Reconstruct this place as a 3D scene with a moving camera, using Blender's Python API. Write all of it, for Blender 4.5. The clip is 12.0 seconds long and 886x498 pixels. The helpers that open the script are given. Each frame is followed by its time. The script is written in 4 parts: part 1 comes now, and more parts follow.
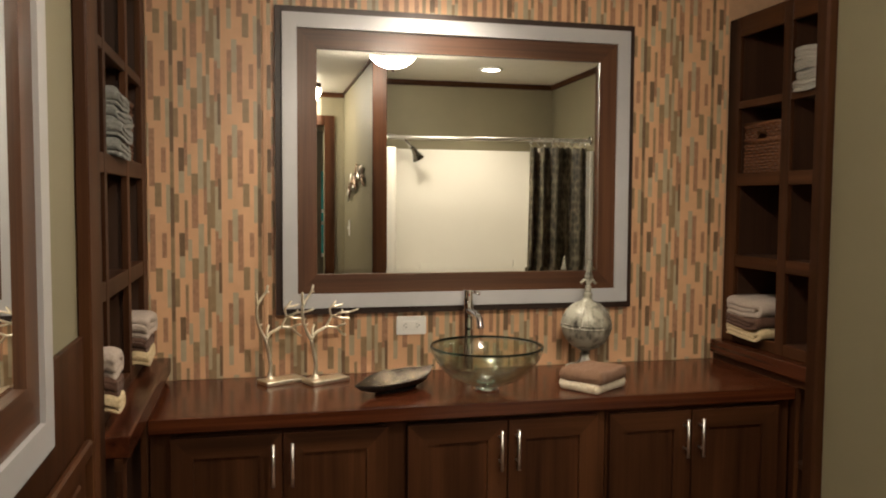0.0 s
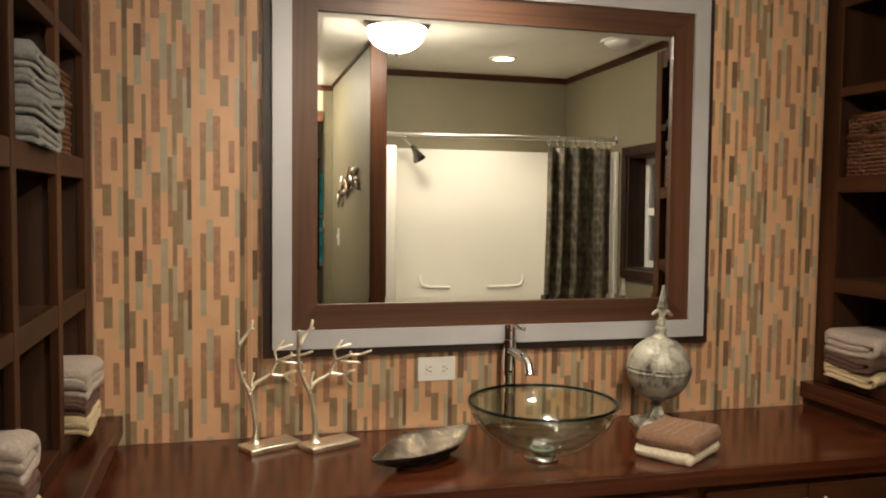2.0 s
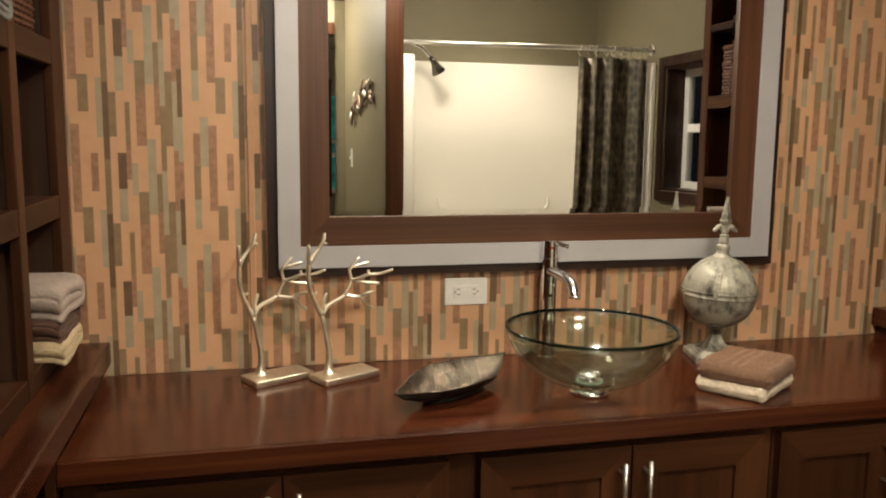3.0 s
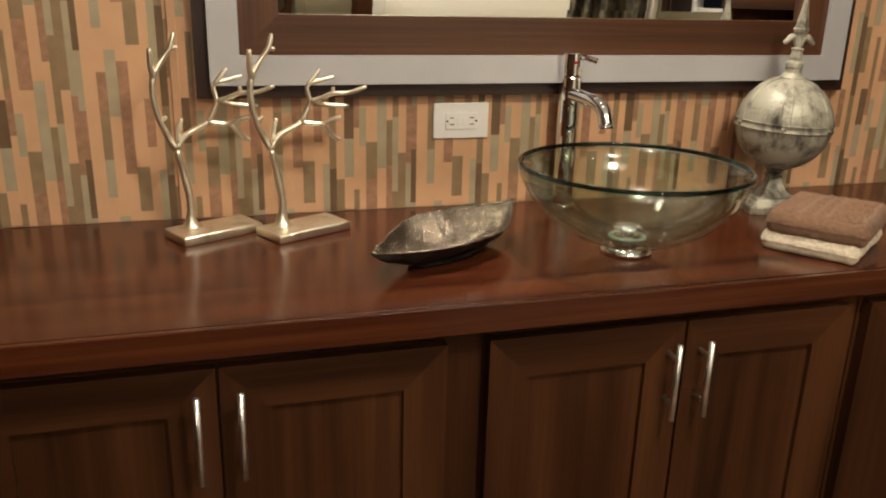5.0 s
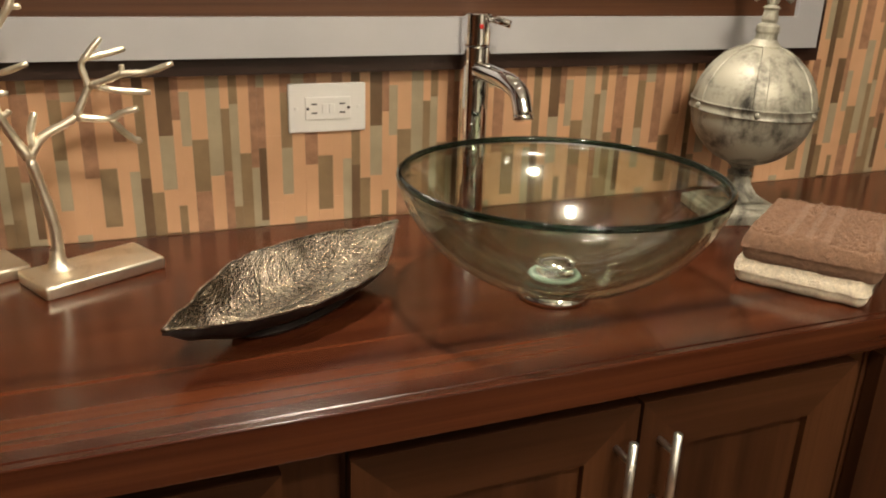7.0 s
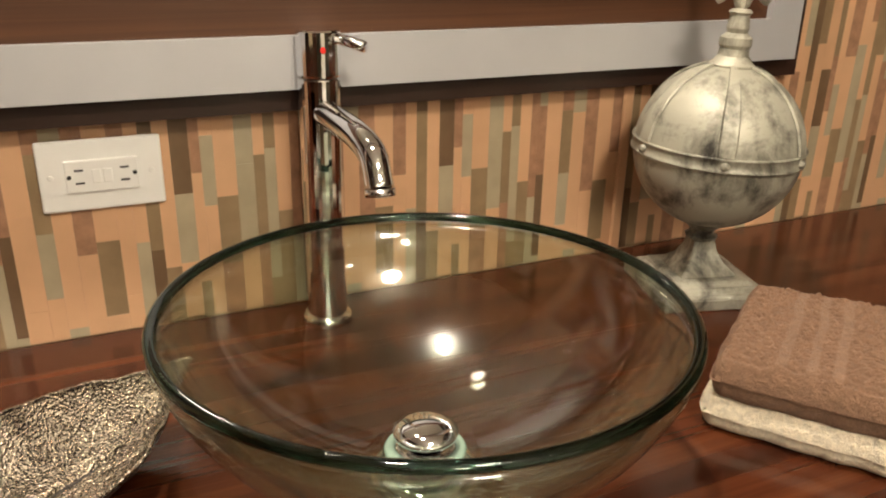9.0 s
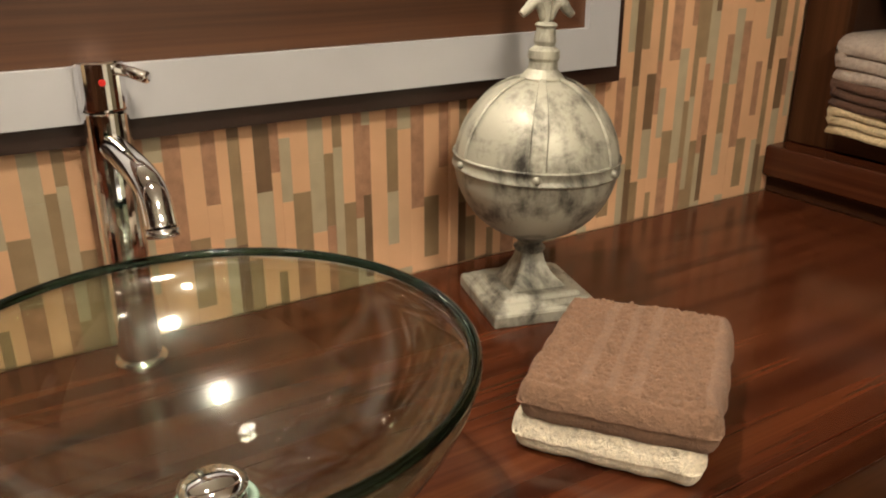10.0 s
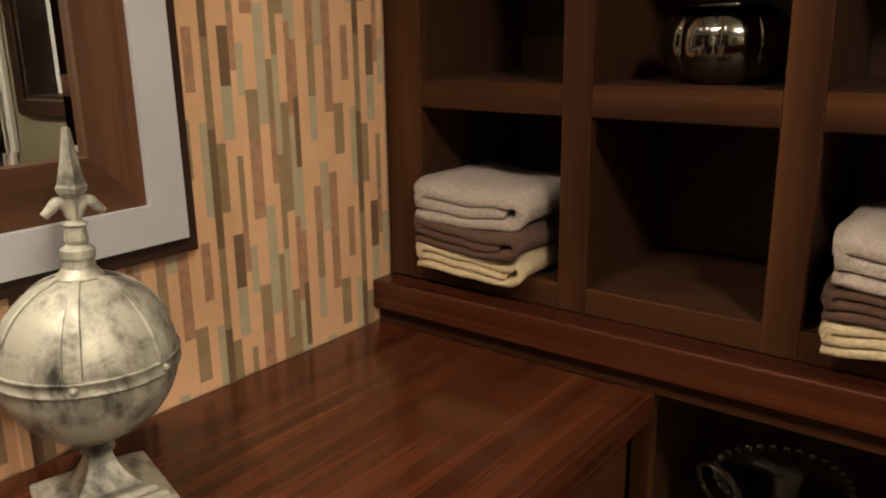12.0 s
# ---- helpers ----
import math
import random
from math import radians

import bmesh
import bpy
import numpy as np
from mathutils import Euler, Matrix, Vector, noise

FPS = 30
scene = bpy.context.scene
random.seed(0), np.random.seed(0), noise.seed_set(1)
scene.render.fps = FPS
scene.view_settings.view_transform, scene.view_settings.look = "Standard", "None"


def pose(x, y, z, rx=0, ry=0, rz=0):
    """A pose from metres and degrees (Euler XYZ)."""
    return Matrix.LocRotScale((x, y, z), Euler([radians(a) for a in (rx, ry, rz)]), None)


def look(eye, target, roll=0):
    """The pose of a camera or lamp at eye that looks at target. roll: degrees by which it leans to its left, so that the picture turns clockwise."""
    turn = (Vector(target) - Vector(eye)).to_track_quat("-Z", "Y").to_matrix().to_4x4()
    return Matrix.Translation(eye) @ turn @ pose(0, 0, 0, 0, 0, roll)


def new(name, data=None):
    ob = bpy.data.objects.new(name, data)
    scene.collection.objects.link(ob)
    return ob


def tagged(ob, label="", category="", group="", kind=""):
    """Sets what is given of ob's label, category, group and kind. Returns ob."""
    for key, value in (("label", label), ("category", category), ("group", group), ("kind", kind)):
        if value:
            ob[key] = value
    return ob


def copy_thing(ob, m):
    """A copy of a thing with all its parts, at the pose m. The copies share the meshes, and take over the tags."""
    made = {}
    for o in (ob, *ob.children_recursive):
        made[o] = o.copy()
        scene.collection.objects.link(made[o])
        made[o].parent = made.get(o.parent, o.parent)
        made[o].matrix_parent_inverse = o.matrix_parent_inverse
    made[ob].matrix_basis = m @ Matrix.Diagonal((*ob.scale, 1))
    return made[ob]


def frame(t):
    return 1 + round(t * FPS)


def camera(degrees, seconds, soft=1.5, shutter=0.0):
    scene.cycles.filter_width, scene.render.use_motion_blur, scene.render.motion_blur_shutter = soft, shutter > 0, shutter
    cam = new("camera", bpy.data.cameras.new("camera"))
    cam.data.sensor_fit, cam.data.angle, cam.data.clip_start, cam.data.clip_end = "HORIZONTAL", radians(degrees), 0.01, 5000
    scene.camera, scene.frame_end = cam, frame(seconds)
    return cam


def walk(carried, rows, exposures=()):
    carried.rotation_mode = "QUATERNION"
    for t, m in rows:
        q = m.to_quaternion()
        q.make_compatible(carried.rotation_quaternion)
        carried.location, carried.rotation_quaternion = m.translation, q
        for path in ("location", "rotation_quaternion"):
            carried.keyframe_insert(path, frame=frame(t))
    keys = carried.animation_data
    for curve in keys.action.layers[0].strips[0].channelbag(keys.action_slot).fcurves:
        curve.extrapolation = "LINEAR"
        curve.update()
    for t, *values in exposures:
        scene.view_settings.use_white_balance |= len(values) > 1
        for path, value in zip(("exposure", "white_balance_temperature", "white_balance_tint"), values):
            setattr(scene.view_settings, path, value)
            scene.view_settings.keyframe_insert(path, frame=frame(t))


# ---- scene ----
cam = camera(57.3, 12.0, 2.0)
PATH = [
    (0, (0.024, -0.052, 1.543), (0.476, 1.893, 1.42), 0.4),
    (0.5, (0.003, 0.141, 1.567), (0.498, 2.076, 1.471), 0.7),
    (1, (0.011, 0.324, 1.581), (0.499, 2.261, 1.481), 0.4),
    (1.5, (0.018, 0.492, 1.579), (0.511, 2.428, 1.479), 0.6),
    (2, (0.007, 0.657, 1.553), (0.517, 2.588, 1.441), 0.7),
    (2.5, (0.016, 0.824, 1.506), (0.507, 2.754, 1.325), 0.7),
    (3, (0.04, 0.964, 1.464), (0.518, 2.886, 1.187), 0.7),
    (3.5, (0.036, 1.086, 1.419), (0.53, 2.987, 1.042), 1.0),
    (5.5, (0.158, 1.534, 1.307), (0.737, 3.329, 0.639), 1.8),
    (6, (0.209, 1.637, 1.293), (0.844, 3.407, 0.612), 2.2),
    (6.5, (0.258, 1.726, 1.289), (0.942, 3.474, 0.598), 2.2),
    (8.5, (0.553, 2.097, 1.291), (1.276, 3.808, 0.549), 1.3),
    (9, (0.588, 2.143, 1.293), (1.376, 3.826, 0.554), 1.2),
    (9.5, (0.641, 2.143, 1.294), (1.512, 3.786, 0.559), 0.6),
    (10, (0.689, 2.124, 1.309), (1.674, 3.704, 0.577), 0.1),
    (10.5, (0.736, 2.089, 1.325), (1.847, 3.595, 0.621), -0.6),
    (11, (0.773, 2.06, 1.357), (2.039, 3.459, 0.695), -0.3),
    (11.5, (0.817, 2.039, 1.377), (2.212, 3.34, 0.776), -0.7),
    (12, (0.847, 2.023, 1.408), (2.373, 3.203, 0.881), -0.8),
]
EXPOSURES = [(0.0, -0.12), (2.0, 0.0), (3.5, 0.1), (6.5, 0.25), (9.0, 0.42), (10.5, 0.33), (12.0, 0.28)]
walk(cam, [(t, look(eye, target, roll)) for t, eye, target, roll in PATH], EXPOSURES)

# ---- light ----
WARM = (1.0, 0.88, 0.71)
DOME_POWER, CAN_POWER, HALL_POWER = 114.0, 25.0, 60.0
SINK_WATTS, SHOWER_WATTS = 98.0, 68.0
scene.view_settings.exposure = 0.0
world = bpy.data.worlds.new("night")
world.use_nodes = True
world.node_tree.nodes["Background"].inputs[0].default_value = (0.01, 0.013, 0.02, 1)
world.node_tree.nodes["Background"].inputs[1].default_value = 0.3
scene.world = world


# ---- materials ----
def shader(name, colour, rough=0.5, metal=0.0, coat=0.0):
    m = bpy.data.materials.new(name)
    m.use_nodes = True
    b = m.node_tree.nodes["Principled BSDF"]
    b.inputs["Base Color"].default_value = (*colour, 1)
    b.inputs["Roughness"].default_value = rough
    b.inputs["Metallic"].default_value = metal
    b.inputs["Coat Weight"].default_value = coat
    b.inputs["Coat Roughness"].default_value = 0.15
    return m, m.node_tree.nodes, m.node_tree.links, b


def coords(n, l, scale, kind="Object"):
    c, mp = n.new("ShaderNodeTexCoord"), n.new("ShaderNodeMapping")
    mp.inputs["Scale"].default_value = scale
    l.new(c.outputs[kind], mp.inputs["Vector"])
    return mp.outputs["Vector"]


def noise_node(n, l, vec, scale, detail=5.0, rough=0.55, distort=0.0):
    t = n.new("ShaderNodeTexNoise")
    t.inputs["Scale"].default_value, t.inputs["Detail"].default_value = scale, detail
    t.inputs["Roughness"].default_value, t.inputs["Distortion"].default_value = rough, distort
    l.new(vec, t.inputs["Vector"])
    return t.outputs["Fac"]


def ramp(n, l, fac, stops):
    r = n.new("ShaderNodeValToRGB")
    while len(r.color_ramp.elements) < len(stops):
        r.color_ramp.elements.new(0.5)
    for e, (p, c) in zip(r.color_ramp.elements, stops):
        e.position, e.color = p, (*c, 1)
    l.new(fac, r.inputs["Fac"])
    return r.outputs["Color"]


def mix(n, l, a, b, fac, kind="MIX"):
    m = n.new("ShaderNodeMix")
    m.data_type, m.blend_type = "RGBA", kind
    for sock, v in ((m.inputs["Factor"], fac), (m.inputs["A"], a), (m.inputs["B"], b)):
        if isinstance(v, (float, int)):
            sock.default_value = v
        elif isinstance(v, tuple):
            sock.default_value = (*v, 1)
        else:
            l.new(v, sock)
    return m.outputs["Result"]


def bump(n, l, b, height, strength, distance=0.002):
    k = n.new("ShaderNodeBump")
    k.inputs["Strength"].default_value, k.inputs["Distance"].default_value = strength, distance
    l.new(height, k.inputs["Height"])
    l.new(k.outputs["Normal"], b.inputs["Normal"])


def spread(n, l, fac, lo, hi):
    r = n.new("ShaderNodeMapRange")
    r.inputs["To Min"].default_value, r.inputs["To Max"].default_value = lo, hi
    l.new(fac, r.inputs["Value"])
    return r.outputs["Result"]


def wood(name, dark, mid, light, along, rough=0.4, coat=0.1, fine=1.0, spread_c=0.2, gloss=0.4, broadness=20.0, veins=0.7):
    """Streaked wood with its grain along one axis of the world."""
    m, n, l, b = shader(name, mid, rough, 0.0, coat)
    b.inputs["Specular IOR Level"].default_value = gloss
    sc = [broadness] * 3
    sc["xyz".index(along)] = 0.55
    v = coords(n, l, tuple(sc))
    broad = noise_node(n, l, v, 1.1, 3.5, 0.55, 0.1)
    sc2 = [150.0, 150.0, 150.0]
    sc2["xyz".index(along)] = 2.2
    v2 = coords(n, l, tuple(sc2))
    grain = noise_node(n, l, v2, fine, 4.0, 0.6, 0.3)
    c1 = ramp(n, l, broad, [(0.5 - spread_c, dark), (0.5, mid), (0.5 + spread_c, light)])
    c2 = ramp(n, l, grain, [(0.3, (0.55, 0.5, 0.48)), (0.62, (1.0, 1.0, 1.0))])
    l.new(mix(n, l, c1, c2, veins, "MULTIPLY"), b.inputs["Base Color"])
    smear = noise_node(n, l, coords(n, l, (6, 6, 6)), 2.0)
    l.new(spread(n, l, smear, rough - 0.02, rough + 0.05), b.inputs["Roughness"])
    bump(n, l, b, grain, 0.12, 0.0006)
    return m


def plain(name, colour, rough=0.6, metal=0.0, vary=0.12, scale=14.0, bumps=0.1, coat=0.0, depth=0.001, fine=180.0):
    """Even paint, cloth or metal with faint blotches and fine relief."""
    m, n, l, b = shader(name, colour, rough, metal, coat)
    v = coords(n, l, (1, 1, 1))
    big = noise_node(n, l, v, scale)
    small = noise_node(n, l, v, fine, 3.0)
    lo, hi = tuple(c * (1 - vary) for c in colour), tuple(min(1, c * (1 + vary)) for c in colour)
    l.new(ramp(n, l, big, [(0.3, lo), (0.7, hi)]), b.inputs["Base Color"])
    l.new(spread(n, l, big, rough * 0.85, min(1, rough * 1.15)), b.inputs["Roughness"])
    bump(n, l, b, small, bumps, depth)
    return m


CAB = ((0.025, 0.0094, 0.0041), (0.050, 0.0186, 0.0076), (0.083, 0.0325, 0.0130))
cab_z = wood("walnut_upright", *CAB, "z", 0.42, 0.0, 1.0, 0.16, 0.12, 11.0, 0.5)
cab_x = wood("walnut_across", *CAB, "x", 0.42, 0.0, 1.0, 0.16, 0.12, 11.0, 0.5)
cab_y = wood("walnut_along", *CAB, "y", 0.42, 0.0, 1.0, 0.16, 0.12, 11.0, 0.5)
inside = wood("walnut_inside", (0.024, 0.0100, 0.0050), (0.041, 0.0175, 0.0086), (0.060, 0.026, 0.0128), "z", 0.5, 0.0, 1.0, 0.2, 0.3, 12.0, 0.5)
top_x = wood("counter_cherry", (0.025, 0.0060, 0.0030), (0.066, 0.0172, 0.0066), (0.108, 0.031, 0.0112), "x", 0.17, 0.0, 1.0, 0.23, 0.4, 27.0, 0.7)
top_y = wood("ledge_cherry", (0.023, 0.0055, 0.0028), (0.058, 0.0150, 0.0060), (0.096, 0.027, 0.0102), "y", 0.2, 0.0, 1.0, 0.23, 0.4, 27.0, 0.7)
frame_x = wood("frame_wood_across", (0.060, 0.024, 0.0105), (0.088, 0.036, 0.0165), (0.116, 0.049, 0.0235), "x", 0.38, 0.15)
frame_z = wood("frame_wood_upright", (0.060, 0.024, 0.0105), (0.088, 0.036, 0.0165), (0.116, 0.049, 0.0235), "z", 0.38, 0.15)
casing_wood = wood("casing_stain", (0.020, 0.0085, 0.005), (0.034, 0.0145, 0.008), (0.052, 0.023, 0.012), "z", 0.4, 0.0)
dark_edge = plain("dark_edge_stain", (0.030, 0.013, 0.008), 0.4, 0, 0.15)
grey_paint = plain("pewter_paint", (0.45, 0.445, 0.455), 0.42, 0.15, 0.04, 9.0, 0.04)
wall_paint = plain("khaki_wall", (0.222, 0.195, 0.125), 0.6, 0, 0.05, 5.0, 0.12)
ceiling_paint = plain("cream_ceiling", (0.80, 0.77, 0.68), 0.85, 0, 0.03, 12.0, 0.5, 0.0, 0.003, 90.0)
acrylic = plain("cream_acrylic", (0.80, 0.77, 0.69), 0.16, 0, 0.02, 3.0, 0.02)
white_plastic = plain("white_plastic", (0.88, 0.87, 0.84), 0.3, 0, 0.02, 30.0, 0.02)
black = plain("black_slot", (0.012, 0.011, 0.01), 0.5)
chrome = plain("chrome", (0.86, 0.86, 0.88), 0.045, 1.0, 0.02, 20.0, 0.0)
steel = plain("brushed_nickel", (0.78, 0.76, 0.72), 0.38, 1.0, 0.05, 40.0, 0.05)
vinyl = wood("floor_planks", (0.10, 0.05, 0.025), (0.16, 0.085, 0.045), (0.22, 0.12, 0.07), "y", 0.4)
STICKS = [plain("stick_peach", (0.65, 0.385, 0.222), 0.42, 0, 0.06, 16.0, 0.12, 0, 0.0006, 260.0),
          plain("stick_sage", (0.42, 0.35, 0.235), 0.3, 0, 0.10, 22.0, 0.12, 0, 0.0006, 260.0),
          plain("stick_olive", (0.285, 0.195, 0.108), 0.36, 0, 0.14, 30.0, 0.15, 0, 0.0006, 260.0),
          plain("stick_umber", (0.165, 0.100, 0.055), 0.36, 0, 0.15, 22.0, 0.15, 0, 0.0006, 260.0),
          plain("stick_russet", (0.37, 0.200, 0.118), 0.42, 0, 0.20, 70.0, 0.2, 0, 0.0008, 260.0)]
grout = plain("grout", (0.52, 0.33, 0.20), 0.8)


def glow(name, colour, power):
    m = bpy.data.materials.new(name)
    m.use_nodes = True
    b = m.node_tree.nodes["Principled BSDF"]
    b.inputs["Base Color"].default_value = (0.9, 0.88, 0.82, 1)
    b.inputs["Emission Color"].default_value = (*colour, 1)
    b.inputs["Emission Strength"].default_value = power
    return m


dome_glow = glow("lit_dome_glass", WARM, DOME_POWER)
can_glow = glow("lit_can_lens", WARM, CAN_POWER)
hall_glow = glow("lit_hall_globe", (1.0, 0.86, 0.68), HALL_POWER)

silver = bpy.data.materials.new("silvered_glass")
silver.use_nodes = True
_b = silver.node_tree.nodes["Principled BSDF"]
_b.inputs["Base Color"].default_value = (0.90, 0.91, 0.89, 1)
_b.inputs["Metallic"].default_value, _b.inputs["Roughness"].default_value = 1.0, 0.0


def glass(name, colour, rough=0.0, ior=1.5):
    m = bpy.data.materials.new(name)
    m.use_nodes = True
    b = m.node_tree.nodes["Principled BSDF"]
    b.inputs["Base Color"].default_value = (*colour, 1)
    b.inputs["Transmission Weight"].default_value = 1.0
    b.inputs["Roughness"].default_value, b.inputs["IOR"].default_value = rough, ior
    return m


def sheet_glass(name, tint):
    """Thin glass: light passes straight, tinted; gloss grows towards grazing."""
    m = bpy.data.materials.new(name)
    m.use_nodes = True
    n, l = m.node_tree.nodes, m.node_tree.links
    n.remove(n["Principled BSDF"])
    t, g, f, x = n.new("ShaderNodeBsdfTransparent"), n.new("ShaderNodeBsdfGlossy"), n.new("ShaderNodeLayerWeight"), n.new("ShaderNodeMixShader")
    p, q = n.new("ShaderNodeMath"), n.new("ShaderNodeMath")
    p.operation, q.operation = "POWER", "MULTIPLY_ADD"
    p.inputs[1].default_value, q.inputs[1].default_value, q.inputs[2].default_value = 2.8, 0.85, 0.065
    f.inputs["Blend"].default_value = 0.5
    l.new(f.outputs["Facing"], p.inputs[0]), l.new(p.outputs[0], q.inputs[0])
    t.inputs["Color"].default_value = (*tint, 1)
    g.inputs["Roughness"].default_value = 0.03
    haze, gm = n.new("ShaderNodeBsdfGlossy"), n.new("ShaderNodeMixShader")
    haze.inputs["Roughness"].default_value, gm.inputs[0].default_value = 0.17, 0.18
    l.new(g.outputs[0], gm.inputs[1]), l.new(haze.outputs[0], gm.inputs[2])
    l.new(q.outputs[0], x.inputs[0]), l.new(t.outputs[0], x.inputs[1]), l.new(gm.outputs[0], x.inputs[2])
    l.new(x.outputs[0], n["Material Output"].inputs["Surface"])
    return m


bowl_glass = sheet_glass("green_tinted_glass", (0.885, 0.93, 0.87))
rim_glass = glass("green_rim_glass", (0.035, 0.09, 0.07))
clear_glass = glass("clear_glass", (0.92, 0.94, 0.93))
pane_glass = glass("window_glass", (0.9, 0.93, 0.92))


# ---- building helpers ----
def mesh_object(name, bm, material, smooth=False):
    me = bpy.data.meshes.new(name)
    bm.normal_update()
    bm.to_mesh(me)
    bm.free()
    for m in material if isinstance(material, (list, tuple)) else [material]:
        me.materials.append(m)
    if smooth:
        for p in me.polygons:
            p.use_smooth = True
    return new(name, me)


def part(name, bm, material, parent, label="", smooth=False):
    ob = mesh_object(name, bm, material, smooth)
    ob.parent = parent
    if label:
        ob["label"] = label
    return ob


def empty(name, label, category, group="", kind=""):
    ob = new(name)
    ob.empty_display_size = 0.05
    return tagged(ob, label, category, group, kind)


def add_box(bm, x0, x1, y0, y1, z0, z1, bevel=0.0, seg=1):
    r = bmesh.ops.create_cube(bm, size=1.0)
    vs = r["verts"]
    for v in vs:
        v.co = Vector((x0 + (v.co.x + 0.5) * (x1 - x0), y0 + (v.co.y + 0.5) * (y1 - y0), z0 + (v.co.z + 0.5) * (z1 - z0)))
    if bevel:
        es = list({e for v in vs for e in v.link_edges})
        bmesh.ops.bevel(bm, geom=es, offset=bevel, segments=seg, affect="EDGES", profile=0.6)
    return bm


def box(x0, x1, y0, y1, z0, z1, bevel=0.0, seg=1):
    return add_box(bmesh.new(), x0, x1, y0, y1, z0, z1, bevel, seg)


def lathe(profile, seg=40, centre=(0, 0, 0), close=False):
    """Turns (radius, height) rows round the z axis."""
    bm, rings = bmesh.new(), []
    cx, cy, cz = centre
    for r, z in profile:
        if r < 1e-6:
            rings.append([bm.verts.new((cx, cy, cz + z))])
        else:
            rings.append([bm.verts.new((cx + r * math.cos(2 * math.pi * i / seg), cy + r * math.sin(2 * math.pi * i / seg), cz + z)) for i in range(seg)])
    pairs = list(zip(rings, rings[1:])) + ([(rings[-1], rings[0])] if close else [])
    for a, b in pairs:
        for i in range(seg):
            j = (i + 1) % seg
            if len(a) == 1 and len(b) == 1:
                continue
            if len(a) == 1:
                bm.faces.new((a[0], b[j], b[i]))
            elif len(b) == 1:
                bm.faces.new((a[i], a[j], b[0]))
            else:
                bm.faces.new((a[i], a[j], b[j], b[i]))
    bmesh.ops.recalc_face_normals(bm, faces=bm.faces)
    return bm


def tube(points, radii, seg=10, bm=None, cap=True):
    """A round bar along points with a radius at each."""
    bm = bm or bmesh.new()
    pts = [Vector(p) for p in points]
    rings, side = [], None
    for i, p in enumerate(pts):
        d = (pts[min(i + 1, len(pts) - 1)] - pts[max(i - 1, 0)]).normalized()
        if side is None:
            side = d.orthogonal().normalized()
        side = (side - d * side.dot(d)).normalized()
        up = d.cross(side)
        r = radii[i] if isinstance(radii, (list, tuple)) else radii
        rings.append([bm.verts.new(p + r * (math.cos(2 * math.pi * k / seg) * side + math.sin(2 * math.pi * k / seg) * up)) for k in range(seg)])
    for a, b in zip(rings, rings[1:]):
        for k in range(seg):
            bm.faces.new((a[k], a[(k + 1) % seg], b[(k + 1) % seg], b[k]))
    if cap:
        bm.faces.new(rings[0][::-1])
        bm.faces.new(rings[-1])
    return bm


def smooth_line(points, n=6):
    """Catmull-Rom points through a few corners."""
    p = [Vector(q) for q in points]
    p = [2 * p[0] - p[1]] + p + [2 * p[-1] - p[-2]]
    out = []
    for i in range(1, len(p) - 2):
        for k in range(n):
            t = k / n
            a, b, c, d = p[i - 1], p[i], p[i + 1], p[i + 2]
            out.append(0.5 * ((2 * b) + (c - a) * t + (2 * a - 5 * b + 4 * c - d) * t * t + (3 * b - a - 3 * c + d) * t ** 3))
    out.append(p[-2])
    return out


def finish(ob, m):
    """Moves a finished thing by a pose."""
    ob.matrix_basis = m
    return ob


# ---- shell of the room ----
X_L, X_R, Y_W, Y_B, Z_C = -0.350, 2.29, 3.0, -0.75, 2.47
SHELF_L, SHELF_R = -0.70, 1.945


def structure(name, bm, material, label, category="wall"):
    return tagged(mesh_object(name, bm, material), label, category, "", "structure")


structure("floor", box(-0.9, 2.6, -4.0, 3.2, -0.1, 0.0), vinyl, "brown wood plank floor of the bathroom", "floor")
structure("ceiling", box(-0.9, 2.6, -4.0, 3.2, Z_C, Z_C + 0.1), ceiling_paint, "cream textured ceiling panel", "ceiling")
wall_n = structure("wall_north", box(-0.9, 2.6, Y_W + 0.002, Y_W + 0.15, 0.0, Z_C), grout, "wall covered in vertical stick mosaic of peach, sage and brown")
structure("wall_west", box(X_L - 0.12, X_L, Y_B - 0.12, 1.998, 0, Z_C), wall_paint, "khaki painted wall above dark wainscot")
structure("wall_west_recess", box(-0.83, -0.71, 1.998, Y_W, 0, Z_C), wall_paint, "wall behind the built-in shelves")
structure("wall_west_return", box(-0.71, X_L - 0.12, 1.88, 1.998, 0, Z_C), wall_paint, "short return wall beside the built-in shelves")

# east wall with its window opening
WY0, WY1, WZ0, WZ1 = 0.95, 1.62, 1.215, 1.875
bm = box(X_R, X_R + 0.16, -0.2, WY0, 0, Z_C)
add_box(bm, X_R, X_R + 0.16, WY1, Y_W, 0, Z_C)
add_box(bm, X_R, X_R + 0.16, WY0, WY1, 0, WZ0)
add_box(bm, X_R, X_R + 0.16, WY0, WY1, WZ1, Z_C)
structure("wall_east", bm, wall_paint, "khaki painted outer wall with a small window")

